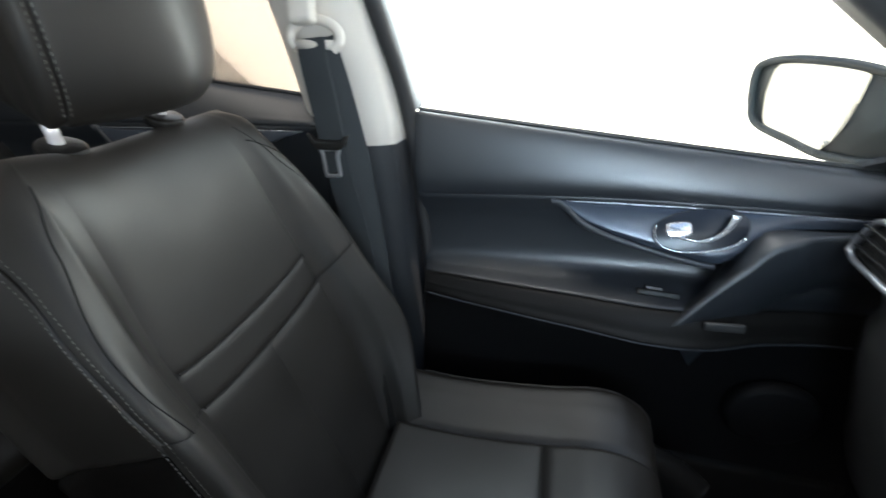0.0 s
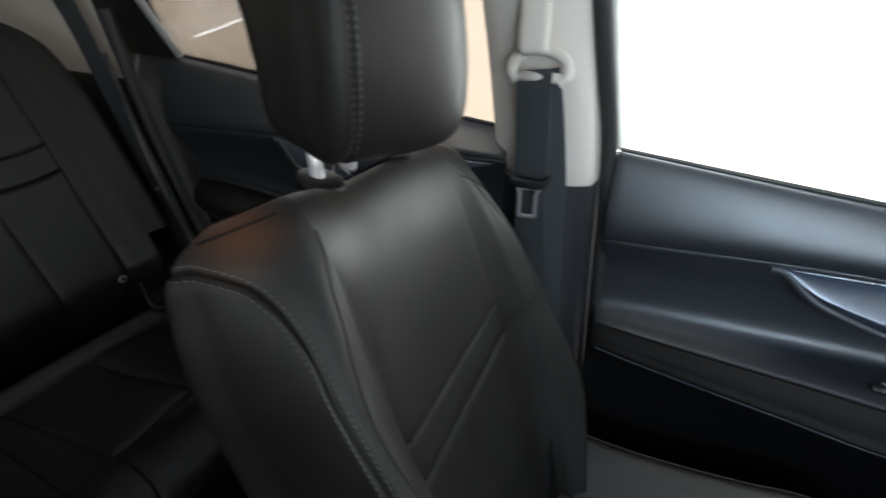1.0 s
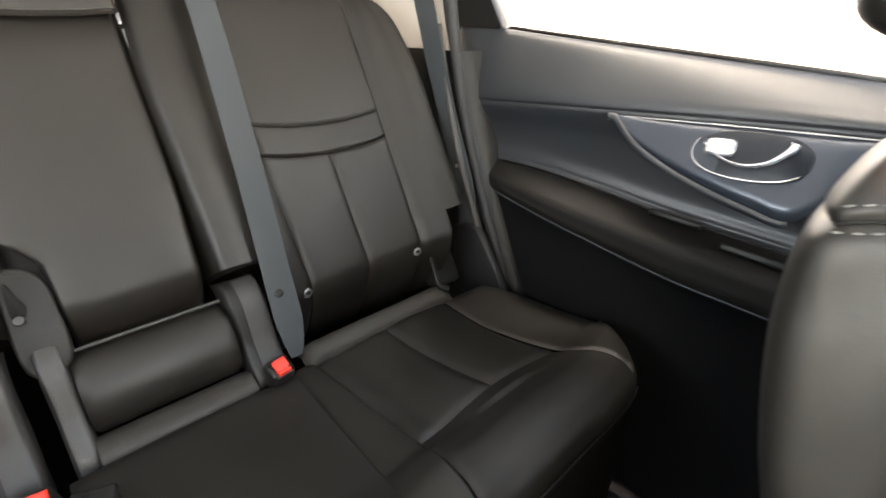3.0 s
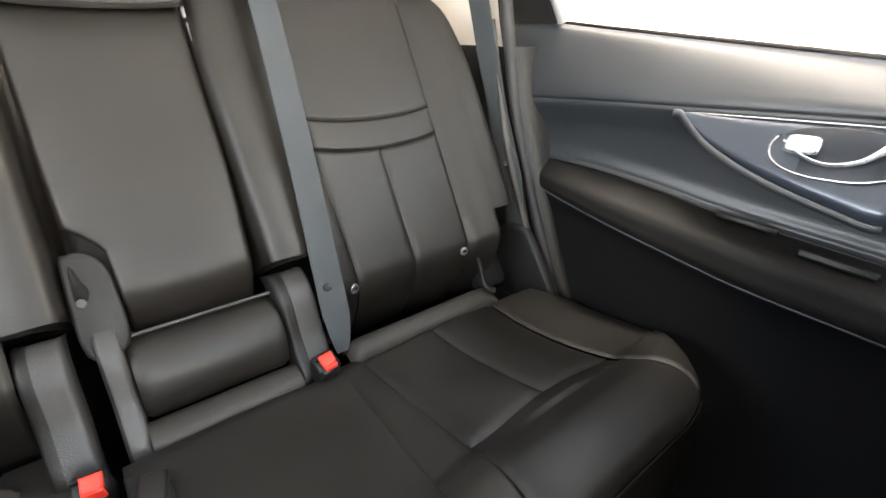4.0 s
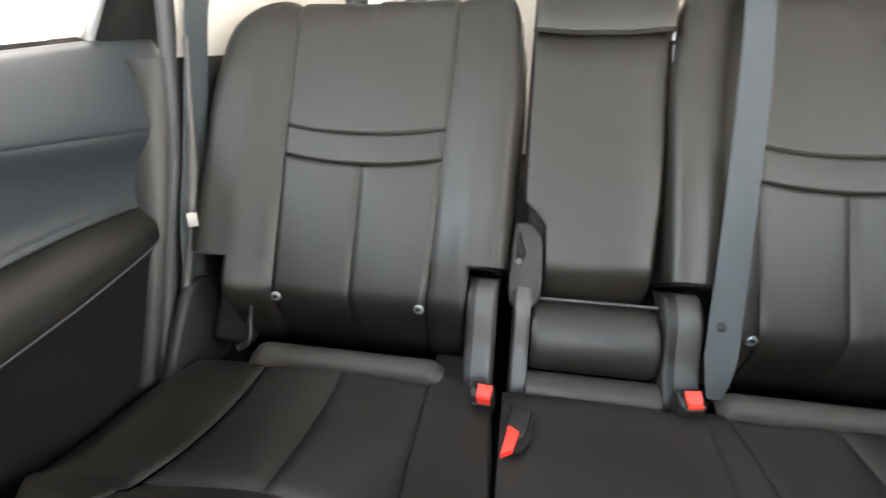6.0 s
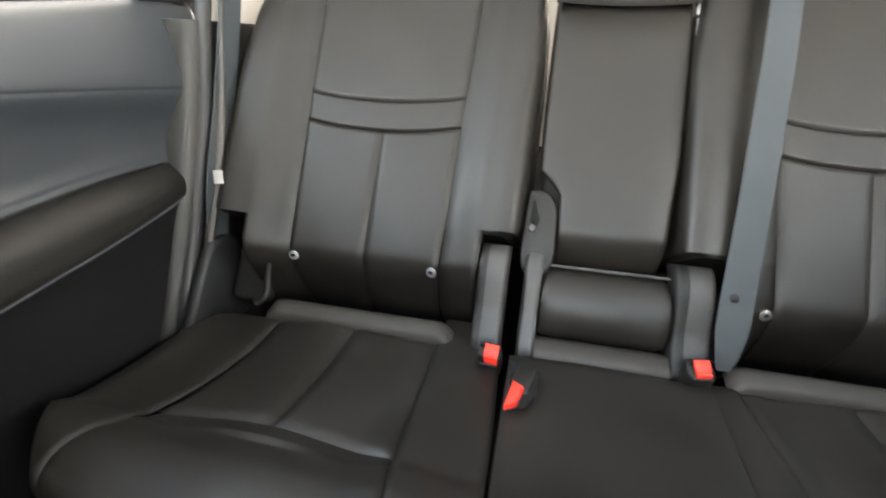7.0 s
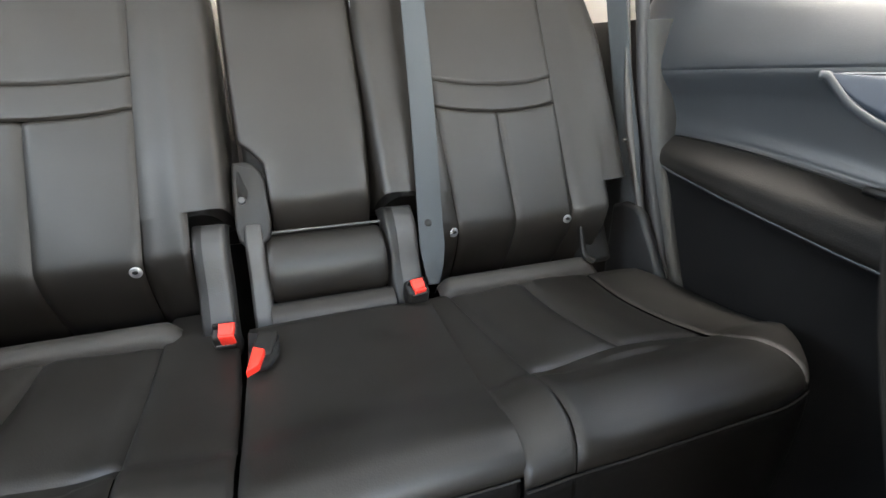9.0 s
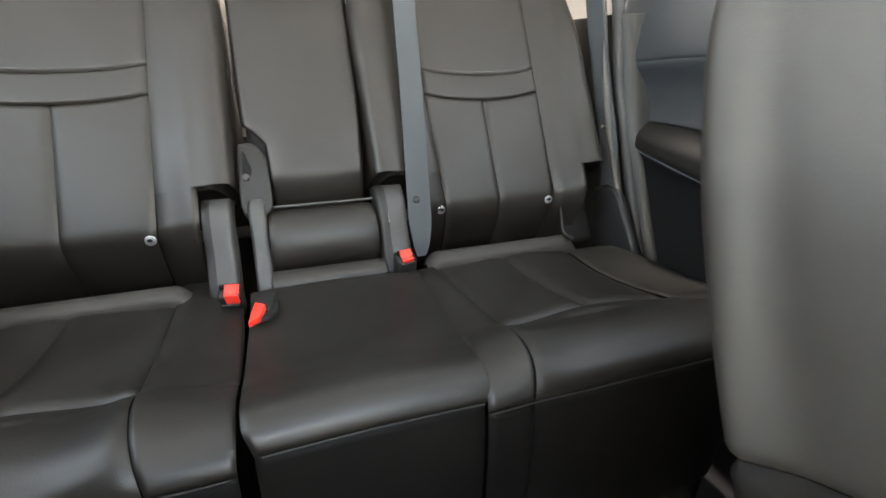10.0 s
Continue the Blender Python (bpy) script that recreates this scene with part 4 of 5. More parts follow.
    # cushion: two insert panels, the front lobe and the outer bolster
    cc = (0.2, yc, 0.25)
    sf = rear_cushion_surface
    order = lambda a, b: (a, b) if s > 0 else (b, a)
    yo = 0.450 if s > 0 else -0.440
    seam_y = lambda v: yo + s * curve1(v, [0.3, 1.0, 1.6, 2.0, 2.6, 3.2, 4.0, 5.0], [-0.022, -0.018, -0.010, 0.0, 0.013, 0.024, 0.029, 0.022])
    if s > 0:
        in_edge, mid = (lambda w: curve1(w, [0, 0.5, 1], [0.187, 0.197, 0.202])), (lambda w: curve1(w, [0, 0.5, 1], [0.304, 0.315, 0.327]))
        in_rim = lambda w: curve1(w, [0, 0.5, 1], [0.202, 0.194, 0.182])
    else:
        in_edge, mid = (lambda w: curve1(w, [0, 0.5, 1], [-0.184, -0.1825, -0.175])), (lambda w: curve1(w, [0, 1], [-0.302, -0.309]))
        in_rim = lambda w: curve1(w, [0, 0.3, 0.6, 1], [-0.175, -0.167, -0.158, -0.148])
    lo, hi = order(in_edge, mid)
    soft_panel("cushion_insert", sf, lo, hi, 0.3, (lambda u: 2.0 - 0.10 * (u if s > 0 else 1 - u)), LEATHER, t, cc, 36, 40, 0.0050, 0.008, 0.004, edges=(2, 2, 1, 2), soft=0.020)
    lo, hi = order(mid, (lambda w: seam_y(0.3 + 1.66 * w)))
    soft_panel("cushion_insert", sf, lo, hi, 0.3, (lambda u: 1.9 + 0.07 * (u if s > 0 else 1 - u)), LEATHER, t, cc, 36, 40, 0.0050, 0.008, 0.004, edges=(2, 2, 1, 2), soft=0.020)
    lo, hi = order(in_rim, (lambda w: seam_y(2.0 + 3.0 * w)))
    soft_panel("cushion_front", sf, lo, hi, (lambda u: 2.0 - 0.10 * (1 - (2 * u - 1) ** 2)), 5.0, LEATHER, t, cc, 60, 44, 0.0040, 0.011, 0.002, edges=(1, 1, 2, 1), soft=0.018, seam=0.0024)
    out = [0.078, 0.125, 0.138, 0.110, 0.066, 0.028] if s > 0 else [0.090, 0.145, 0.164, 0.132, 0.078, 0.028]
    flare = lambda w: yo + s * curve1(w, [0, 0.1, 0.3, 0.5, 0.75, 1.0], out)
    lo, hi = order((lambda w: seam_y(0.3 + 4.7 * w)), flare)
    soft_panel("cushion_bolster", sf, lo, hi, 0.3, 5.0, LEATHER, t, cc, 30, 60, 0.0050, 0.010, edges=(1, 1, 1, 1), seam=0.0024)
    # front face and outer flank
    # both in the darkened leather, whose colour holds the shade
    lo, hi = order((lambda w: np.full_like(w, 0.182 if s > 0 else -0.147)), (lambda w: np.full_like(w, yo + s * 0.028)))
    soft_panel("cushion_face", sf, lo, hi, 5.0, 6.9, SHADED_LEATHER, t, cc, 40, 20, 0.004, 0.008)
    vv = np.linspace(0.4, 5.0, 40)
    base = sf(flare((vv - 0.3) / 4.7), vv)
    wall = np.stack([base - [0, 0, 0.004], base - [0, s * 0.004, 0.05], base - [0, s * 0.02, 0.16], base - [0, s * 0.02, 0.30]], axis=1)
    grid("cushion_flank", wall, SHADED_LEATHER, t)
    # strip between the insert and the middle place
    if s > 0:
        a, b = (lambda w: curve1(w, [0, 0.5, 1], [0.150, 0.142, 0.133])), (lambda w: curve1(w, [0, 0.2, 0.37, 0.7, 1], [0.187, 0.197, 0.2015, 0.1925, 0.1815]))
    else:
        a, b = (lambda w: curve1(w, [0, 0.25, 0.43, 0.60, 0.77, 1], [-0.1835, -0.182, -0.1745, -0.1665, -0.1575, -0.1475])), (lambda w: curve1(w, [0, 0.3, 0.6, 0.85, 1], [-0.104, -0.090, -0.0855, -0.0825, -0.083]))
    soft_panel("cushion_strip", sf, a, b, 0.25 if s > 0 else -0.25, 5.0, LEATHER, t, cc, 30, 60, 0.004, 0.006, edges=(1, 1, s > 0, 1), seam=0.0035)
    soft_panel("cushion_strip_face", sf, (lambda w: a(np.ones_like(w))), (lambda w: b(np.ones_like(w))), 5.0, 6.9, SHADED_LEATHER, t, cc, 20, 20, 0.004, 0.008)
    # piping along the front edge
    ye = np.linspace(min(a(np.array([1.0]))[0], yo + s * 0.024), max(b(np.array([1.0]))[0], yo + s * 0.024), 60)
    p = sf(ye, np.full_like(ye, 5.0))
    sweep("piping", [Vector(x) + Vector((0.0004, 0, 0.0)) for x in p], ring(0.0008, 8), LEATHER, t)
    box("seat_base", pose(0.17, yc, 0.15), 0.36, 0.36, 0.30, SEAT_CORE, t, "black seat frame below the cushion", 0.02)
    # child seat marker buttons
    for y in ((0.211, 0.418) if s > 0 else (-0.211, -0.423)):
        p, nn = line_on(surf, np.array([(y - yc) / (wi0 - 0.006)]), np.array([0.0]), (0.85, 0, 0.5), 0.001)
        zip_marker(t, p[0], nn[0])
    headrest(t, -0.262, 0.885, yc, SIN_R * 0.6, math.sqrt(1 - (SIN_R * 0.6) ** 2), 0.115, 0.17, 0.09, 0.006, 0.05, -0.285, 0.842, LEATHER, False)
    return t


rear_seat(1, 0.329, 0.221, 0.214, 0.108, "black leather outer rear seat with seamed backrest and cushion")
rear_seat(-1, -0.316, 0.226, 0.246, 0.121, "black leather bench seat on the narrow side of the split")


def rear_middle():
    t = thing("armrest_seat", (0.15, 0.014, 0.0), "plain black leather middle rear seat with a lowered headrest", "car seat", "rear seats")
    yc = 0.0145

    def surf(q, h):
        q, h = np.asarray(q, float), np.asarray(h, float)
        w = curve1(h, [0.0, 0.06, 0.12, 0.17, 0.3, 0.43, 0.5], [0.084, 0.086, 0.090, 0.093, 0.095, 0.094, 0.09])
        low = np.clip(0.080 - h, 0, None) / 0.060
        dep = 0.012 - 0.010 * np.abs(q) ** 3 - 0.070 * low ** 1.8
        cut = np.where(q < 0, 1.0, 0.0) * np.clip((0.155 - h) / 0.03, 0, 1)
        lat = q * w
        lat = np.where(q < 0, lat * (1 - 0.30 * np.clip(cut, 0, 1) ** 0.7), lat)
        return np.stack([-SIN_R * h + COS_R * dep, yc + lat, 0.445 + COS_R * h + SIN_R * dep], axis=-1)

    c = rear_point(0.2, yc, -0.08)
    soft_panel("backrest", surf, -1, 1, 0.014, 0.44, LEATHER, t, c, 70, 90, 0.010, 0.010, 0.002, edges=(1, 1, 0, 1), wrinkle=0.0012)
    box("backrest_core", pose(0, 0, 0) @ Matrix.Translation(rear_point(0.25, yc, -0.052)) @ pose(0, 0, 0, 0, -math.degrees(math.asin(SIN_R)), 0), 0.09, 0.170, 0.36, SEAT_CORE, t, "", 0.015)
    # lowered headrest hanging over the top
    def cap(q, h):
        q, h = np.asarray(q, float), np.asarray(h, float)
        v = h
        a = np.abs(q)
        lat = np.sign(q) * 0.092 * np.sin(np.clip(a, 0, 1) * np.pi / 2) ** 0.9
        ang = np.radians(-35 + 205 * v)
        k = np.clip(1 - a ** 6, 0, 1) ** 0.5
        hh = 0.414 + 0.030 * np.sin(ang) * 1.3 + np.where(v < 0.25, -0.012 * (1 - v * 4), 0) + 0.012 * a ** 2 * (v < 0.3)
        dep = 0.008 + 0.036 * np.cos(ang) * k
        hh = hh + 0.06 * np.sin(np.clip(ang, 0, np.pi)) * k
        return np.stack([-SIN_R * hh + COS_R * dep, yc + lat, 0.445 + COS_R * hh + SIN_R * dep], axis=-1)
    soft_panel("headrest", cap, -1, 1, 0, 1, LEATHER, t, rear_point(0.44, yc, -0.02), 50, 40, 0.003, 0.006, 0.0, "black leather lowered headrest")
    ye = np.linspace(-0.97, 0.97, 40)
    p = cap(ye, np.full_like(ye, 0.03))
    sweep("headrest_piping", [Vector(a) + Vector((0.002, 0, 0)) for a in p], ring(0.0011, 8), LEATHER, t)
    # armrest roll
    aa = np.radians(np.linspace(-110, 120, 40))
    yy = np.linspace(-0.053, 0.105, 40)
    pts = []
    for y in yy:
        e = min(y + 0.053, 0.105 - y) / 0.012
        r = 0.043 + 0.004 * math.sqrt(max(0.0, 1 - (1 - min(1, e)) ** 2))
        pts.append([tuple(rear_point(-0.018 + 1.02 * r * math.sin(b), y, -0.028 + r * 0.95 * math.cos(b))) for b in aa])
    grid("armrest_roll", np.array(pts), LEATHER, t, "black leather roll below the folded armrest")
    sweep("roll_piping", [rear_point(0.030, y, -0.004) for y in np.linspace(-0.053, 0.105, 20)], ring(0.0022, 8), PLASTIC_GREY, t)
    fy = np.linspace(-0.056, 0.108, 30)
    pts = np.array([[(x, y, z) for x, z in ((0.018, 0.374), (0.028, 0.385), (0.040, 0.3865), (0.052, 0.384), (0.062, 0.379), (0.061, 0.366))] for y in fy])
    grid("gap_flap", pts, LEATHER_FLAP, t, "grey-black leather flap below the roll")

    def cush(y, v):
        y, v = np.asarray(y, float), np.asarray(v, float)
        x, z = cushion_profile(v, 0.0, True)
        return np.stack([x, y, z + 0.004 * np.cos((y - 0.02) / 0.12 * 1.4)], axis=-1)
    cc = (0.2, 0.02, 0.2)
    rim = lambda w: curve1(w, [0, 0.5, 1], [0.1535, 0.1455, 0.1365])
    edge = lambda w: curve1(w, [0, 0.4, 0.75, 0.9, 1], [-0.085, -0.083, -0.0795, -0.0765, -0.070])
    soft_panel("cushion", cush, edge, rim, 0.38, 5.0, LEATHER, t, cc, 70, 70, 0.004, 0.007, 0.003, edges=(1, 0, 1, 1), seam=0.0025)
    soft_panel("cushion_face", cush, -0.070, 0.1325, 5.0, 6.9, SHADED_LEATHER, t, cc, 40, 20, 0.004, 0.009)
    ye = np.linspace(-0.064, 0.131, 40)
    sweep("piping", [Vector(a) + Vector((0.0004, 0, 0)) for a in cush(ye, np.full_like(ye, 5.0))], ring(0.0008, 8), LEATHER, t)
    box("seat_base", pose(0.17, 0.02, 0.15), 0.38, 0.20, 0.30, SEAT_CORE, t, "black seat frame below the cushion", 0.02)
    # hinge plate with its keyhole
    m = Matrix.Translation(rear_point(0.080, -0.066, -0.002)) @ pose(0, 0, 0, 0, -math.degrees(math.asin(SIN_R)), 0) @ pose(0, 0, 0, 90, 0, 90)
    out = closed_line([(-0.019, -0.058), (0.019, -0.058), (0.022, 0.005), (0.018, 0.032), (0.006, 0.048), (-0.010, 0.050), (-0.019, 0.038)])
    hp = plate("hinge_plate", out, m, 0.014, PLASTIC, t, "black plastic hinge plate with a keyhole slot", 0.004)
    slot = closed_line([(-0.006, -0.016), (0.002, -0.018), (0.007, -0.006), (0.003, 0.006), (-0.001, 0.020), (-0.004, 0.021), (-0.006, 0.006)])
    plate("keyhole", slot, m @ Matrix.Translation((-0.008, 0.014, 0.0078)), 0.002, SEAT_CORE, hp, "dark keyhole slot", 0.0)
    cyl("hinge_pin", m @ Vector((-0.010, -0.004, 0.006)), m @ Vector((-0.010, -0.004, 0.0115)), 0.0055, 0.0048, PLASTIC_GREY, hp, "dark hinge pin", 18, 0.001)
    # release strap at the top edge
    m = Matrix.Translation(rear_point(0.372, 0.112, 0.004)) @ pose(0, 0, 0, 0, -math.degrees(math.asin(SIN_R)), 0)
    box("release_latch", m, 0.004, 0.007, 0.026, SILVER, t, "bright metal release tab on the backrest edge", 0.0015)
    box("release_latch", m @ Matrix.Translation((0, -0.002, 0.028)), 0.004, 0.006, 0.018, SILVER, t, "bright metal release tab on the backrest edge", 0.0015)
    return t


rear_middle()


def hinge_cover(y0, y1, label):
    """The plastic cover over a backrest hinge, beside the armrest roll."""
    w = y1 - y0
    t = thing("hinge_cover", (0.02, (y0 + y1) / 2, 0.40), label, "hinge cover", "backrest hinge covers")
    yy = np.linspace(0, 1, 16)
    prof = [(-0.045, 0.478), (-0.026, 0.486), (-0.006, 0.478), (0.008, 0.462), (0.017, 0.440), (0.026, 0.415), (0.040, 0.394), (0.052, 0.376), (0.058, 0.355)]
    pp = smooth_path([(x, 0, z) for x, z in prof], 5)
    pts = []
    for u in yy:
        e = min(u, 1 - u) * w
        k = 0.006 * (1 - math.sqrt(max(0.0, 1 - (1 - min(1, e / 0.008)) ** 2)))
        k2 = 0.03 if u in (0.0, 1.0) else 0.0
        pts.append([(p.x - 0.8 * k - k2, y0 + u * w, p.z - 0.6 * k - k2 * 0.4) for p in pp])
    pts = np.array(pts)
    cut = 5 if w > 0.03 else 3
    first = pts[:cut + 1].copy()
    first[1:, :, 0] -= 0.0015
    grid("cover_flank", first, PLASTIC, t)
    grid("cover_shell", pts[cut:], PLASTIC_GREY, t)
    return t


hinge_cover(-0.143, -0.100, "black plastic backrest hinge cover of the narrow bench side")
hinge_cover(-0.080, -0.054, "slim black plastic hinge cover beside the roll")
hinge_cover(0.107, 0.156, "black plastic hinge cover beside the middle belt")
for s, y in ((1, 0.492), (-1, -0.512)):
    t = thing("hinge_bracket", (0.0, y, 0.40), "black metal outer hinge bracket of the rear backrest", "bracket", "outer hinge brackets")
    m = Matrix.Translation(rear_point(-0.02, y, -0.060)) @ pose(0, 0, 0, 0, -31, 0)
    box("bracket_body", m, 0.04, 0.06, 0.12, SEAT_CORE, t, "", 0.012)
    hook = smooth_path([rear_point(-0.018, y - s * 0.054, 0.000), rear_point(-0.040, y - s * 0.060, 0.006), rear_point(-0.066, y - s * 0.064, 0.010), rear_point(-0.078, y - s * 0.050, 0.010)], 6)
    sweep("bracket_tab", hook, [(-0.004, -0.0035), (0.004, -0.0035), (0.004, 0.0035), (-0.004, 0.0035)], PLASTIC, t, "worn black bracket edge", up=(0.85, 0, 0.5), scale=lambda k: 0.6 + 0.6 * k)
    box("bracket_cap", Matrix.Translation(rear_point(0.040, y - s * 0.005, -0.020)) @ pose(0, 0, 0, 0, -31, 0), 0.010, 0.034, 0.008, PLASTIC_GREY, t, "", 0.003)


# ---------- belts and buckles ----------
def buckle(at, m, label, sx=0.024, sy=0.030, high=0.046, face=0.018, side=0.0):
    """A buckle whose top stands at at: a hollow black housing with a red key in its mouth."""
    t = thing("belt_buckle", at, label, "buckle", "rear belt buckles")
    mm = Matrix.Translation(at) @ m
    box("buckle_housing", mm @ Matrix.Translation((0, 0, -high / 2 - 0.004)), sx, sy, high, PLASTIC, t, "", 0.006)
    plate("release_button", [(-0.007, -0.009), (0.009, -0.009), (0.010, 0.005), (0.006, 0.009), (-0.007, 0.009)], mm @ pose(0.002, side, 0.0, 0, 14, 0), 0.008, RED, t, "red plastic release button", 0.0025)
    box("button_face", mm @ pose(sx / 2 - 0.001, side, -face / 2 + 0.0005), 0.004, 0.017, face, RED, t, "red plastic release button", 0.0015)
    box("button_frame", mm @ pose(sx / 2 - 0.001, 0, -face - 0.0012), 0.005, 0.021, 0.0025, PLASTIC_GREY, t, "", 0.0008)
    box("tongue_slot", mm @ pose(-0.004, 0, -0.001), 0.004, 0.024, 0.008, SEAT_CORE, t, "dark tongue slot", 0.001)
    return t


buckle((0.086, -0.110, 0.395), pose(0, 0, 0, 0, 24, -6), "black belt buckle with a red button at the bench split", side=0.004)
buckle((0.066, 0.136, 0.404), pose(0, 0, 0, 4, 20, 8), "black belt buckle with a red button beside the hinge cover", 0.028, 0.031, face=0.007)
b3 = thing("belt_buckle", (0.135, -0.068, 0.385), "black belt buckle with a red button lying flat in the cushion", "buckle", "rear belt buckles")
m = Matrix.Translation((0.128, -0.066, 0.384))
plate("buckle_pocket", [(-0.036, -0.018), (-0.022, 0.010), (-0.006, 0.018), (0.018, 0.017), (0.036, 0.006), (0.040, -0.006), (0.0, -0.016)], m, 0.008, SEAT_CORE, b3, "black plastic buckle pocket", 0.003)
box("buckle_housing", Matrix.Translation((0.128, -0.064, 0.388)) @ pose(0, 0, 0, 0, 8, -14), 0.040, 0.024, 0.012, PLASTIC, b3, "", 0.004)
plate("release_button", [(-0.017, -0.006), (-0.010, 0.0065), (0.012, 0.000), (0.020, -0.013)], Matrix.Translation((0.158, -0.069, 0.3915)) @ pose(0, 0, 0, 0, 10, 0), 0.010, RED, b3, "red plastic release button", 0.0015)


mb = thing("seat_belt", (0.0, 0.17, 0.45), "blue-grey middle seat belt hanging down the backrest", "seat belt", "rear seat belts")
pts = [(-0.300, 0.222, 0.93), (-0.255, 0.212, 0.872), (-0.186, 0.203, 0.790), (-0.120, 0.193, 0.690), (-0.060, 0.184, 0.580), (0.000, 0.173, 0.475), (0.030, 0.168, 0.415), (0.038, 0.166, 0.385)]
pth = smooth_path([(x + 0.012, y, z + 0.004) for x, y, z in pts])
sweep("webbing", pth, band(0.037, 0.0016), BELT, mb, up=(0.85, 0, 0.5), scale=lambda k: 1.0 - 0.62 * max(0.0, (k - 0.80) / 0.20))
m = Matrix.Translation((0.017, 0.168, 0.471)) @ pose(0, 0, 0, 0, 59, 0)
plate("stop_button", oval(0.0055, 0.0055, 18), m, 0.004, PLASTIC, mb, "dark plastic stop button on the belt", 0.0012)

for s in (1, -1):
    t = thing("seat_belt", (-0.05, s * 0.555, 0.5), "blue-grey rear seat belt hanging beside the backrest" if s > 0 else "blue-grey rear seat belt with a white sewn label", "seat belt", "rear seat belts")
    o = 0.0 if s > 0 else 0.006
    pth = smooth_path([(-0.19, s * 0.505, 1.02), (-0.150, s * (0.545 + o), 0.862), (-0.118, s * (0.556 + o), 0.74), (-0.085, s * (0.562 + o), 0.63), (-0.040 + o, s * 0.560, 0.53), (-0.02, s * (0.560 + o), 0.44), (-0.005, s * (0.558 + o), 0.34)])
    sweep("webbing", pth, band(0.044, 0.0016), BELT, t, up=(0.05, -s, 0.1))
    cyl("upper_anchor", (-0.195, s * 0.50, 1.02), (-0.195, s * 0.54, 1.02), 0.022, 0.026, CREAM, t, "cream plastic upper belt anchor", 20, 0.004)
    if s > 0:
        cyl("guide_stud", (-0.050, 0.546, 0.557), (-0.050, 0.558, 0.557), 0.0035, 0.0042, WORN_GREY, t, "small grey belt stud", 16, 0.002)
    else:
        m = look((-0.018, -0.543, 0.549), (-0.9, -1.05, 0.30))
        box("sewn_label", m, 0.013, 0.020, 0.0016, WHITE_TAG, t, "small white sewn label", 0.0004)

fb = thing("seat_belt", (0.64, 0.59, 0.75), "blue-grey front seat belt hanging from the cream pillar", "seat belt")
m0 = Matrix.Translation((0.640, 0.588, 0.832)) @ pose(0, 0, 0, 90 - 12, 0, 4)
arc = []
for i in range(21):
    a = math.radians(200 - 220 * i / 20)
    arc.append(m0 @ Vector((0.0315 * math.cos(a) * 1.05, 0.022 * math.sin(a) - 0.004, 0)))
arc = [m0 @ Vector((-0.024, -0.017, 0))] + arc + [m0 @ Vector((0.024, -0.017, 0))]
sweep("guide_ring", smooth_path(arc, 3), ring(0.0068, 12), CREAM, fb, "cream plastic belt guide ring", up=(0, 1, 0.2))
cyl("guide_bar", m0 @ Vector((-0.026, -0.012, 0)), m0 @ Vector((0.026, -0.012, 0)), 0.006, 0.006, CREAM, fb, "cream guide bar", 14)
box("height_adjuster", Matrix.Translation((0.628, 0.585, 0.885)) @ pose(0, 0, 0, -17, -6, 3), 0.034, 0.022, 0.085, CREAM, fb, "cream plastic height adjuster block", 0.007)
box("height_adjuster_rail", Matrix.Translation((0.616, 0.556, 0.985)) @ pose(0, 0, 0, -17, -6, 3), 0.036, 0.020, 0.11, CREAM, fb, "cream plastic adjuster cover", 0.007)
pth = smooth_path([(0.635, 0.584, 0.828), (0.638, 0.581, 0.80), (0.644, 0.585, 0.74), (0.648, 0.590, 0.69), (0.654, 0.598, 0.62), (0.668, 0.606, 0.53), (0.685, 0.612, 0.35), (0.70, 0.615, 0.12)])
sweep("webbing", pth, band(0.044, 0.0016), BELT, fb, up=(-0.15, -1, 0.0))
pth = smooth_path([(0.640, 0.596, 0.826), (0.652, 0.600, 0.78), (0.664, 0.604, 0.72), (0.674, 0.607, 0.66), (0.685, 0.611, 0.56), (0.70, 0.614, 0.40), (0.71, 0.616, 0.14)])
sweep("return_webbing", pth, band(0.044, 0.0016), BELT, fb, up=(0.15, -1, 0.0))
m1 = Matrix.Translation((0.648, 0.578, 0.694)) @ pose(0, 0, 0, 90, 0, 6)
plate("tongue_grip", [(-0.030, 0.012), (-0.024, -0.004), (-0.014, -0.010), (0.014, -0.010), (0.024, -0.004), (0.030, 0.012), (0.024, 0.010), (0.018, 0.003), (-0.018, 0.003), (-0.024, 0.010)], m1, 0.010, PLASTIC, fb, "black plastic belt tongue grip", 0.002)
ch = m1 @ pose(0, -0.010, 0, 0, 0, 4)
outl = [(-0.013, 0.0), (0.013, 0.0), (0.0105, -0.010), (0.0105, -0.036), (0.008, -0.039), (-0.008, -0.039), (-0.0105, -0.036), (-0.0105, -0.010)]
loop = [ch @ Vector((x, y, 0)) for x, y in outl + outl[:1]]
sweep("tongue_plate", smooth_path(loop, 3), band(0.0055, 0.0024), SILVER, fb, "chrome belt tongue with a slot", up=tuple(ch.to_3x3() @ Vector((0, 0, 1))))


# ---------- doors ----------
def door_surface(s, knots):
    """knots: (inset, height) arrays as functions of x, from the window sill down."""
    def surf(x, v):
        x, v = np.asarray(x, float), np.asarray(v, float)
        ks = [k(x) for k in knots]
        ks = [ks[0]] + ks + [ks[-1]]
        inset = spline([np.broadcast_to(k[0], x.shape) for k in ks], v)
        z = spline([np.broadcast_to(k[1], x.shape) for k in ks], v)
        return np.stack([x, s * (side_y(x) + 0.003 - inset), z], axis=-1)
    return surf


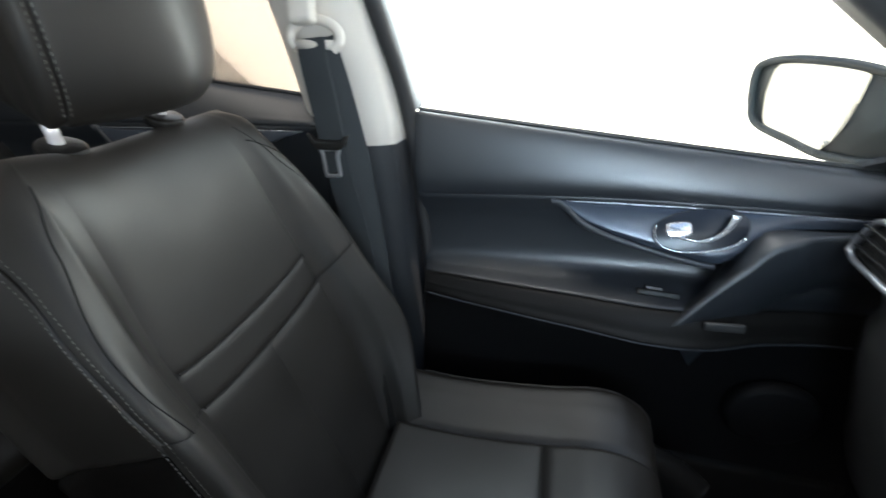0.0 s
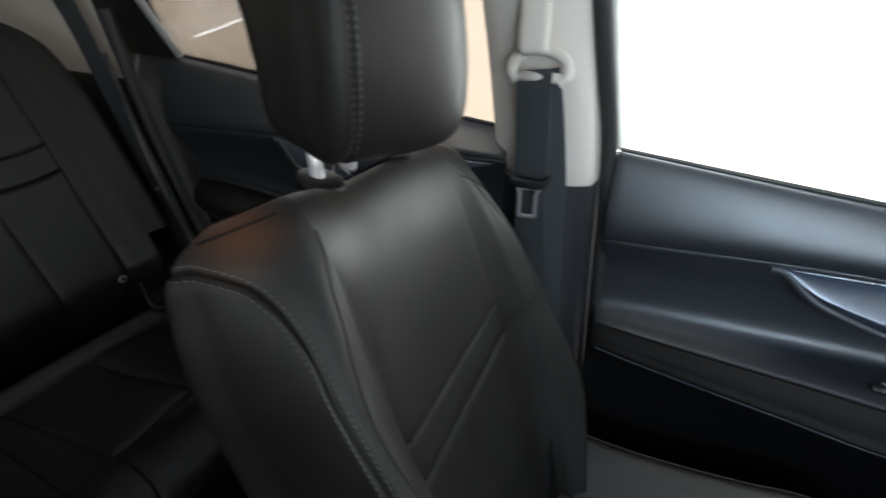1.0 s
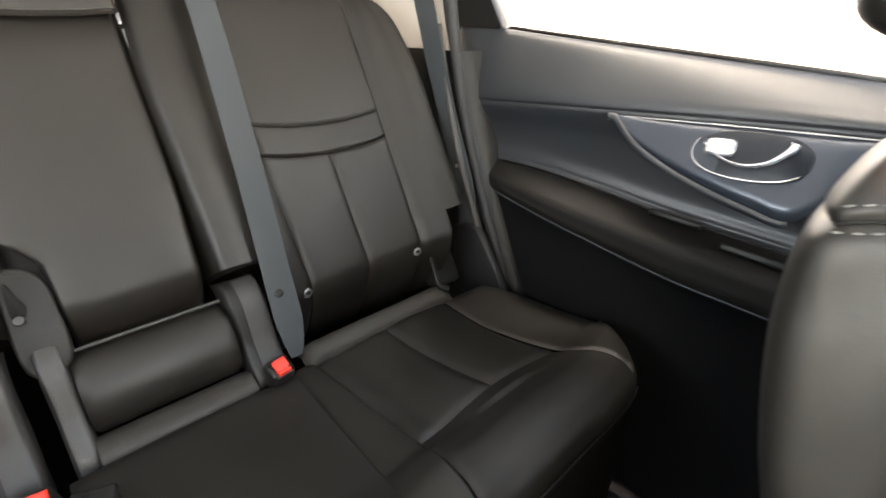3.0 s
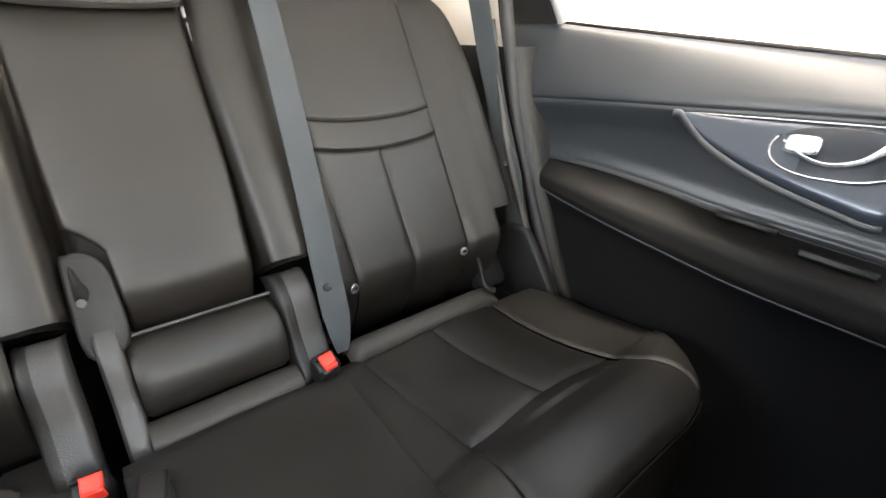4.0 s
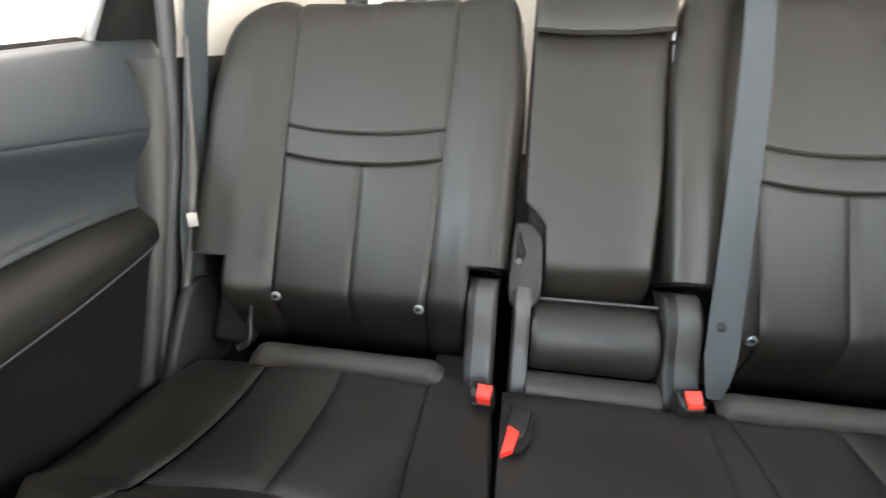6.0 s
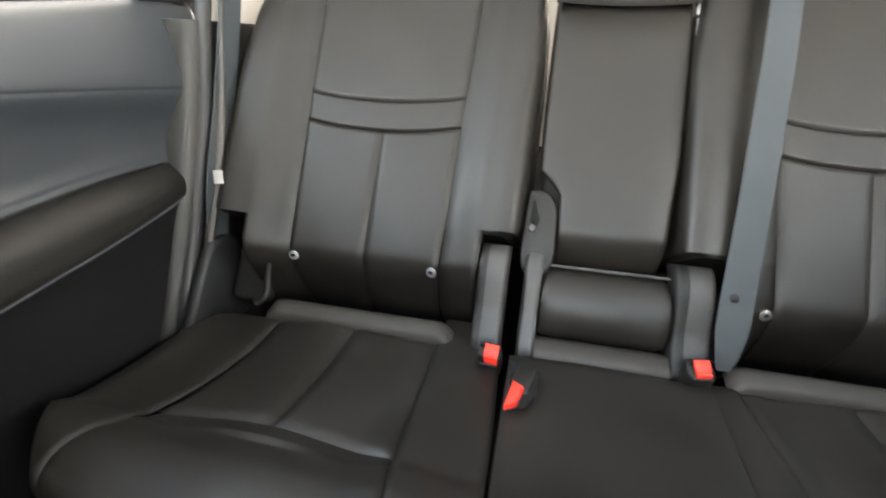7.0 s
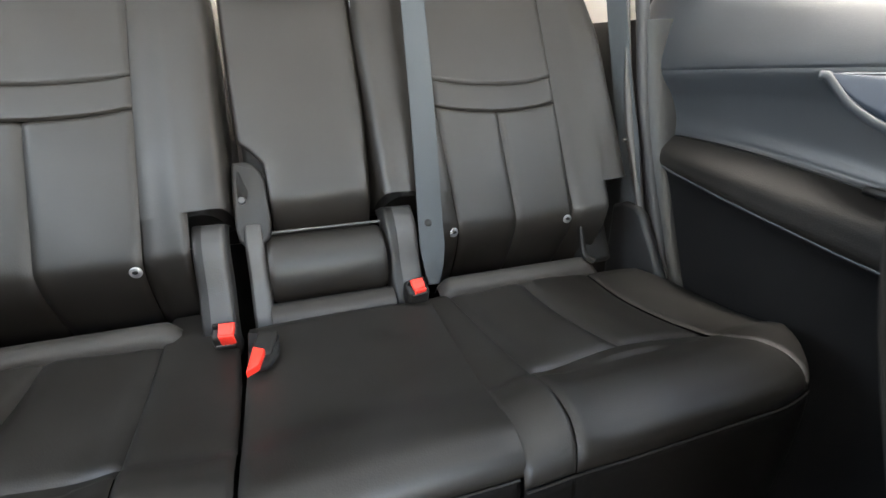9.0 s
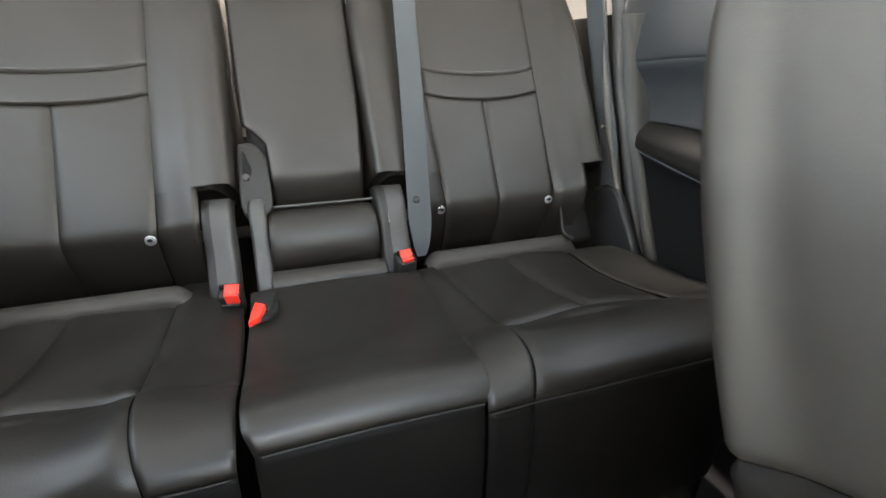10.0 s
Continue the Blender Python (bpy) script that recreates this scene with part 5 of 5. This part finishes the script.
def door(s, name, label, x0, x1, knots, strip_low, handle, rear):
    t = thing(name, (0.5 * (x0(np.array([0.5]))[0] + x1), s * 0.7, 0.1), label, "door", kind="structure")
    sf = door_surface(s, knots)
    c = (0.5, s * 1.5, 0.5)
    left = lambda lo, hi: (lambda w: x0(lo + (hi - lo) * w))
    pan = lambda nm, lo, hi, mat, **kw: soft_panel(nm, sf, left(lo, hi), x1, lo, hi, mat, t, c, 70, 30, kw.pop("sink", 0.0018), kw.pop("r", 0.004), **kw)
    pan("upper_trim", 0, 3, DOOR_SOFT, edges=(1, 1, 0, 1), label="soft charcoal upper door trim")
    pan("door_insert", 3, 7, DOOR_SOFT, edges=(1, 1, 1, 1), label="charcoal door insert")
    pan("armrest", 7, 10, ARM_SOFT, edges=(1, 1, 1, 1), r=0.005, sink=0.002, label="padded black leather armrest")
    pan("lower_panel", 10, 13, DOOR_HARD, edges=(0, 1, 1, 0), label="hard black plastic lower door panel")
    vv = np.linspace(0.1, 13, 60)
    core = []
    for v in vv:
        xv = np.linspace(float(x0(np.array([v]))[0]) + 0.004, x1, 30)
        core.append(sf(xv, np.full_like(xv, v)) + np.array([0, s * 0.009, -0.003]))
    grid("door_core", np.array(core), SEAT_CORE, t)
    xx = np.linspace(x0(np.array([10.0]))[0] + 0.01, x1 - 0.01, 60)
    p, nn = line_on(sf, xx, np.full_like(xx, 10.0), (0, -s, 0), -0.001)
    sweep("armrest_piping", [Vector(a) for a in p], ring(0.0019, 8), TRIM_EDGE, t, "thin grey line below the armrest")
    p, nn = line_on(sf, xx, np.full_like(xx, 7.0), (0, -s * 0.3, 1), 0.0006)
    sweep("armrest_seam", [Vector(a) for a in p], ring(0.0012, 6), PLASTIC, t)
    # window sill strip
    xw = np.linspace(x0(np.array([0.0]))[0] + 0.004, x1 - 0.01, 60)
    p, nn = line_on(sf, xw, np.full_like(xw, 0.12), (0, -s * 0.5, 1), 0.001)
    sweep("sill_strip", [Vector(a) + Vector((0, s * 0.004, 0.001)) for a in p], ring(0.0035, 8), RUBBER, t, "black rubber window sill strip")
    # gloss trim with its silver edge
    slope = 0.55 if rear else 0.47
    low = smooth_path([(x, 0, z) for x, z in strip_low], 5)
    xs = np.array([a.x for a in low])
    zl = np.array([a.z for a in low])
    zt = sf(xs, np.full_like(xs, 3.0))[:, 2] - 0.005
    zl = np.minimum(zl, zt - 0.0005)
    n = len(xs)
    kk = np.linspace(0, 1, 10)
    ys = sf(xs, np.full_like(xs, 3.3))[:, 1]
    pts = np.array([[(xs[i], ys[i] - s * (0.002 * math.sin(math.pi * k) ** 0.5 + 0.003 + slope * (zt[i] - zl[i]) * k), zt[i] + (zl[i] - zt[i]) * k) for k in kk] for i in range(n)])
    pts[:, -1, 1] += s * 0.006
    pts[:, 0, 1] += s * 0.006
    grid("trim_strip", pts, GLOSS, t, "glossy blue-black trim strip")
    m = strip_low.index(max(strip_low, key=lambda a: a[0] if a[1] <= min(b[1] for b in strip_low) + 1e-6 else -9)) * 5
    edge = [Vector((xs[i], ys[i] - s * (0.002 + slope * (zt[i] - zl[i])), zl[i] - 0.003)) for i in range(0, m + 1)]
    sweep("trim_edge", edge, [(-0.002, -0.0055), (0.003, -0.0055), (0.004, 0.0), (0.003, 0.0055), (-0.002, 0.0055)], TRIM_EDGE, t, "satin grey edge of the trim strip", scale=lambda k: 1.0 - 0.35 * k)
    p = [Vector((xs[i], ys[i] - s * 0.004, zt[i] - 0.0015)) for i in range(2, n - 1)]
    sweep("trim_highlight", p, ring(0.0009, 6), SILVER, t, "thin silver line on the trim strip")
    # handle in its bowl
    hx, hz, ha, hb, tilt = handle
    hy = float(sf(np.array([hx]), np.array([3.3]))[0, 1]) - s * 0.020
    mm = Matrix.Translation((hx, hy, hz)) @ pose(0, 0, 0, 62 * s, 0, 0)
    o = oval(ha, hb, 40, 2.3)
    rot = lambda pts: [(a * math.cos(tilt) - b * math.sin(tilt), (a * math.sin(tilt) + b * math.cos(tilt)) * (1 if s > 0 else -1)) for a, b in pts]
    bowl = plate("handle_bowl", rot(o), mm, 0.006, BOWL, t, "black handle bowl", 0.002)
    rim = [mm @ Vector((a, b, 0.004)) for a, b in rot(o)]
    sweep("handle_bezel", rim[17:38], ring(0.0015, 8), CHROME, bowl, "chrome rim of the handle bowl", up=(0, -s, 0))
    lev = [(-0.80 * ha, 0.18 * hb), (-0.45 * ha, -0.30 * hb), (-0.05 * ha, -0.52 * hb), (0.35 * ha, -0.30 * hb), (0.62 * ha, 0.25 * hb), (0.68 * ha, 0.52 * hb)]
    path = smooth_path([mm @ Vector((a, b, 0.012)) for a, b in rot(lev)], 6)
    sweep("handle_lever", path, band(0.0100, 0.005), HANDLE_CHROME, t, "chrome inner door handle", up=(0, -s, 0), scale=lambda k: 0.30 + 1.0 * k ** 3)
    plate("lock_knob", rot([(a - 0.50 * ha, b + 0.12 * hb) for a, b in oval(0.27 * ha, 0.36 * hb, 24, 4.5)]), mm @ Matrix.Translation((0, 0, 0.008)), 0.010, HANDLE_CHROME, t, "chrome lock lever", 0.003)
    return t


def front_knots():
    zs = lambda x: curve1(x, [0.6, 0.75, 0.99, 1.4, 1.8], [0.588, 0.593, 0.612, 0.628, 0.634])
    zt = lambda x: curve1(x, [0.7, 0.82, 1.16, 1.5], [0.452, 0.457, 0.470, 0.475])
    arm = lambda x: curve1(x, [0.70, 0.80, 0.90, 1.02, 1.16, 1.22, 1.30, 1.8], [0.10, 0.42, 0.62, 0.82, 1.0, 0.9, 0.5, 0.2])
    sill = lambda x: curve1(x, [0.7, 1.0, 1.4, 1.8], [0.7225, 0.703, 0.680, 0.667])
    return [
        lambda x: (0.000, sill(x)), lambda x: (0.016, sill(x) - 0.006), lambda x: (0.032, 0.35 * sill(x) + 0.65 * zs(x)), lambda x: (0.030, zs(x)),
        lambda x: (0.012, zs(x) - 0.045), lambda x: (0.012, zt(x) + 0.035), lambda x: (0.014 + 0.026 * arm(x), zt(x) + 0.012), lambda x: (0.022 + 0.062 * arm(x), zt(x)),
        lambda x: (0.030 + 0.070 * arm(x), zt(x) - 0.014), lambda x: (0.030 + 0.077 * arm(x), 0.436), lambda x: (0.031 + 0.080 * arm(x), 0.419),
        lambda x: (0.034 + 0.03 * arm(x), 0.385), lambda x: (0.042, 0.20), lambda x: (0.050, 0.04)]


def rear_knots():
    zs = lambda x: curve1(x, [-0.1, 0.05, 0.21, 0.4, 0.65], [0.666, 0.675, 0.683, 0.692, 0.700])
    zt = lambda x: curve1(x, [-0.1, 0.0, 0.1, 0.2, 0.28, 0.43, 0.65], [0.570, 0.573, 0.572, 0.564, 0.555, 0.545, 0.534])
    ze = lambda x: curve1(x, [-0.1, 0.0, 0.1, 0.25, 0.44, 0.65], [0.556, 0.553, 0.548, 0.538, 0.530, 0.520])
    zl = lambda x: curve1(x, [-0.1, 0.0, 0.2, 0.34, 0.46, 0.65], [0.530, 0.523, 0.500, 0.483, 0.477, 0.470])
    sill = lambda x: curve1(x, [-0.15, 0.0, 0.4, 0.65], [0.794, 0.780, 0.746, 0.724])
    arm = lambda x: curve1(x, [-0.1, -0.03, 0.02, 0.1, 0.3, 0.65], [0.0, 0.12, 0.45, 0.72, 0.95, 1.0])
    return [
        lambda x: (0.000, sill(x)), lambda x: (0.022, sill(x) - 0.006), lambda x: (0.050, 0.4 * sill(x) + 0.6 * zs(x)), lambda x: (0.060, zs(x)),
        lambda x: (0.046, zs(x) - 0.04), lambda x: (0.042, zt(x) + 0.03), lambda x: (0.044 + 0.002 * arm(x), zt(x) + 0.010), lambda x: (0.047 + 0.006 * arm(x), zt(x) - 0.002),
        lambda x: (0.052 + 0.052 * arm(x), ze(x) - 0.002), lambda x: (0.054 + 0.060 * arm(x), 0.5 * ze(x) + 0.5 * zl(x)), lambda x: (0.054 + 0.056 * arm(x), zl(x)),
        lambda x: (0.056 + 0.016 * arm(x), zl(x) - 0.04), lambda x: (0.062, 0.22), lambda x: (0.068, 0.04)]


def rear_edge(v):
    """The rear door's curved hind edge."""
    return curve1(v, [0, 1, 3, 6, 8, 10, 11, 12, 13], [-0.118, -0.127, -0.108, -0.048, -0.014, 0.000, 0.022, 0.105, 0.15])


def front_edge(v):
    return curve1(v, [0, 3, 6, 10, 13], [0.742, 0.752, 0.765, 0.768, 0.76])


FRONT_LOW = [(0.966, 0.609), (0.988, 0.600), (1.013, 0.582), (1.042, 0.570), (1.099, 0.557), (1.156, 0.548), (1.208, 0.543), (1.235, 0.556), (1.256, 0.582), (1.290, 0.597), (1.36, 0.605), (1.46, 0.615)]
REAR_LOW = [(0.200, 0.684), (0.222, 0.668), (0.255, 0.646), (0.300, 0.628), (0.350, 0.614), (0.405, 0.603), (0.450, 0.598), (0.475, 0.625), (0.50, 0.655), (0.54, 0.676), (0.58, 0.690)]
for s in (1, -1):
    fd = door(s, "door_1" if s > 0 else "door_3", "closed front door with charcoal trim and chrome handle", front_edge, 1.62, front_knots(), FRONT_LOW, (1.181, 0.588, 0.064, 0.031, 0.22), False)
    rd = door(s, "door_2" if s > 0 else "door_4", "closed rear door with charcoal trim and chrome handle", rear_edge, 0.60, rear_knots(), REAR_LOW, (0.388, 0.655, 0.062, 0.030, 0.05), True)
    # outer skins, which the door mirror shows
    for dd, xa, xb in ((fd, 0.70, 1.75), (rd, -0.10, 0.69)):
        q, z = np.meshgrid(np.linspace(xa, xb, 12), np.linspace(-0.12, 0.66, 14), indexing="ij")
        z = np.minimum(z, 0.66 - 0.05 * np.clip(q - 0.7, 0, None))
        y = 0.80 + 0.04 * np.sin((z + 0.2) * 3.0) - 0.03 * np.clip(q - 1.2, 0, None)
        grid("outer_skin", np.stack([q, s * y, z], axis=2), WHITE_PAINT, dd, "white painted outer door skin")
        hx = xa + 0.16
        box("outer_handle", pose(hx, s * 0.855, 0.50), 0.15, 0.02, 0.025, CHROME, dd, "chrome outer door handle", 0.008)
    # pull handle of the front door, window switches, speaker
    ridge = smooth_path([(1.160, 0.597, 0.446), (1.174, 0.602, 0.470), (1.215, 0.612, 0.525), (1.244, 0.620, 0.556), (1.266, 0.624, 0.584), (1.293, 0.628, 0.597), (1.325, 0.634, 0.608), (1.46, 0.642, 0.616)], 5)
    root = smooth_path([(1.152, 0.622, 0.436), (1.186, 0.655, 0.458), (1.212, 0.664, 0.489), (1.230, 0.664, 0.535), (1.256, 0.660, 0.586), (1.285, 0.660, 0.600), (1.34, 0.660, 0.604), (1.46, 0.662, 0.614)], 5)
    rows = []
    for a, b in zip(ridge, root):
        mid = a.lerp(b, 0.45) + Vector((-0.002, -0.003, 0.002))
        rows.append([(p.x, s * p.y, p.z) for p in (b, mid, a.lerp(b, 0.12), a, a + Vector((0.006, 0.000, -0.008)), a + Vector((0.024, 0.006, -0.034)), a + Vector((0.050, 0.022, -0.075)), a + Vector((0.070, 0.060, -0.11)))])
    grid("pull_handle", np.array(rows), DOOR_SOFT, fd, "charcoal plastic diagonal pull handle")
    m = Matrix.Translation((1.146, s * 0.652, 0.474)) @ pose(0, 0, 0, -28 * s, 0, -2)
    sw = box("switch_panel", m, 0.062, 0.026, 0.010, PLASTIC, fd, "black window switch panel", 0.003)
    box("switch", m @ Matrix.Translation((-0.006, 0, 0.007)), 0.026, 0.012, 0.008, PLASTIC_GREY, sw, "grey window switch", 0.002)
    box("pocket_plate", Matrix.Translation((1.230, s * 0.594, 0.468)) @ pose(0, 0, 0, 0, -5, 0), 0.052, 0.006, 0.013, PLASTIC_GREY, fd, "grey plate in the pull pocket", 0.002)
    m = Matrix.Translation((1.365, s * 0.640, 0.280)) @ pose(0, 0, 0, 90 * s, 0, 0)
    plate("speaker_grille", oval(0.070, 0.062, 40, 2.2), m, 0.03, DOOR_HARD, fd, "round black speaker grille", 0.010)
    # rear door switch bowl and window corner trim
    m = Matrix.Translation((0.322, s * 0.611, 0.553)) @ pose(0, 0, 0, -22 * s, 3, 3 * s)
    sw = plate("switch_bowl", oval(0.036, 0.008, 32, 3), m, 0.010, PLASTIC, rd, "black window switch bowl", 0.003)
    box("switch", m @ Matrix.Translation((0.0, 0, 0.005)), 0.050, 0.006, 0.005, PLASTIC_GREY, sw, "grey window switch", 0.002)
    m = Matrix.Translation((0.425, s * 0.600, 0.538)) @ pose(0, 0, 0, -22 * s, 3, 3 * s)
    box("pull_cup", m, 0.075, 0.022, 0.010, PLASTIC, rd, "black pull cup in the armrest", 0.003)
    # black corner behind the rear pane
    vs = [(-0.165, s * 0.628, 0.792), (-0.045, s * 0.652, 0.786), (-0.075, s * 0.606, 0.90), (-0.12, s * 0.545, 1.10), (-0.18, s * 0.545, 1.10), (-0.18, s * 0.600, 0.90)]
    flat("window_corner", vs if s < 0 else vs[::-1], PLASTIC, "black plastic corner behind the rear pane", 0.012, rd, kind="")
    pth = smooth_path([(-0.038, s * 0.650, 0.784), (-0.068, s * 0.604, 0.90), (-0.112, s * 0.545, 1.10)])
    sweep("pane_guide", pth, ring(0.007, 8), SEAL_GREY, rd, "grey rubber pane guide")

# ---------- dashboard ----------
dash = thing("dashboard", (1.6, 0, 0.5), "dark grey plastic dashboard with chrome-framed side vents", "dashboard")
prof = smooth_path([(1.80, 0, 0.78), (1.62, 0, 0.785), (1.47, 0, 0.765), (1.385, 0, 0.725), (1.352, 0, 0.67), (1.352, 0, 0.60), (1.378, 0, 0.545), (1.372, 0, 0.50), (1.405, 0, 0.38), (1.46, 0, 0.25), (1.62, 0, 0.18)], 5)
yy = np.linspace(-0.625, 0.625, 50)
pts = np.array([[(p.x + 0.05 * (abs(y) / 0.625) ** 8 + 0.01 * math.cos(y * 5), y, p.z - 0.02 * (abs(y) / 0.625) ** 4) for p in prof] for y in yy])
grid("dash_body", pts, PLASTIC_GREY, dash)
for y in (-0.625, 0.625):
    cap = [(p.x + 0.05 + 0.01 * math.cos(y * 5), y, p.z - 0.02) for p in prof] + [(1.8, y, 0.18)]
    flat("dash_end", cap if y > 0 else cap[::-1], PLASTIC_GREY, "", 0.004, dash, kind="")
for s in (1, -1):
    loop = [(1.348, s * 0.622, 0.598), (1.350, s * 0.600, 0.648), (1.338, s * 0.540, 0.660), (1.332, s * 0.475, 0.662), (1.332, s * 0.480, 0.608), (1.336, s * 0.545, 0.600)]
    path = [Vector(p) for p in loop + loop[:2]]
    sweep("vent_bezel", smooth_path(path, 3), ring(0.0042, 8), SILVER, dash, "satin chrome vent frame", up=(-1, 0, 0))
    flat("vent_throat", [(a + 0.006, b, c) for a, b, c in (loop if s < 0 else loop[::-1])], SEAT_CORE, "", 0.01, dash, kind="")
    for i in range(3):
        z = 0.612 + 0.014 * i
        box("vent_slat", pose(1.346, s * 0.545, z, 0, 20, 0), 0.014, 0.12, 0.003, PLASTIC, dash, "", 0.001)

# ---------- door mirror outside ----------
mir = thing("door_mirror", (1.40, 0.93, 0.70), "dark housing of the outside mirror with a silvered glass", "mirror")
um = Vector((0.53, -0.85, 0)).normalized()
nm = Vector((-0.853, -0.522, 0.045)).normalized()
wm_ = nm.cross(um).normalized()
if wm_.z < 0:
    wm_ = -wm_
face = Matrix((( um.x, wm_.x, nm.x, 1.386), (um.y, wm_.y, nm.y, 0.93), (um.z, wm_.z, nm.z, 0.714), (0, 0, 0, 1)))


rim = closed_line([(-0.088, -0.043), (-0.009, -0.058), (0.049, -0.066), (0.124, -0.058), (0.150, -0.040), (0.152, 0.030), (0.105, 0.070), (0.062, 0.080), (0.001, 0.082), (-0.062, 0.078), (-0.112, 0.066), (-0.126, 0.045), (-0.113, -0.010)])
pts = []
for k in np.linspace(0, 1, 14):
    sc = math.sqrt(max(0.0, 1 - k ** 2.6)) if k < 1 else 0.02
    pts.append([tuple(face @ Vector((a * (0.93 + 0.07 * (1 - k)) * max(sc, 0.02), b * max(sc, 0.02), 0.006 - 0.12 * k))) for a, b in rim])
grid("mirror_housing", np.array(pts).transpose(1, 0, 2), BODY_PAINT, mir, "dark plastic mirror housing", True)
lip = [face @ Vector((a * 0.975, b * 0.97, 0.004)) for a, b in rim]
sweep("mirror_lip", lip + lip[:2], ring(0.0075, 8), BODY_PAINT, mir, up=tuple(nm))
plate("mirror_bezel", [(a * 0.96, b * 0.955) for a, b in rim], face @ Matrix.Translation((0, 0, -0.002)), 0.004, BODY_PAINT, mir, "dark bezel round the glass", 0.001)
glass_line = closed_line([(-0.067, -0.040), (-0.019, -0.052), (0.023, -0.060), (0.042, -0.057), (0.058, -0.030), (0.066, 0.005), (0.069, 0.058), (0.062, 0.070), (0.011, 0.075), (-0.056, 0.069), (-0.083, 0.061), (-0.088, 0.028), (-0.083, -0.006)])
plate("mirror_glass", glass_line, face @ Matrix.Translation((0, 0, 0.003)), 0.004, MIRROR, mir, "silvered mirror glass", 0.0, False)
box("mirror_foot", pose(1.51, 0.765, 0.680, 0, 0, -10), 0.09, 0.19, 0.05, BODY_PAINT, mir, "dark mirror foot on the door", 0.015)
tri = [(1.36, 0.696, 0.686), (1.66, 0.690, 0.68), (1.60, 0.655, 0.80)]
flat("mirror_triangle", tri, PLASTIC, "black triangle behind the mirror foot", 0.012, mir, kind="")
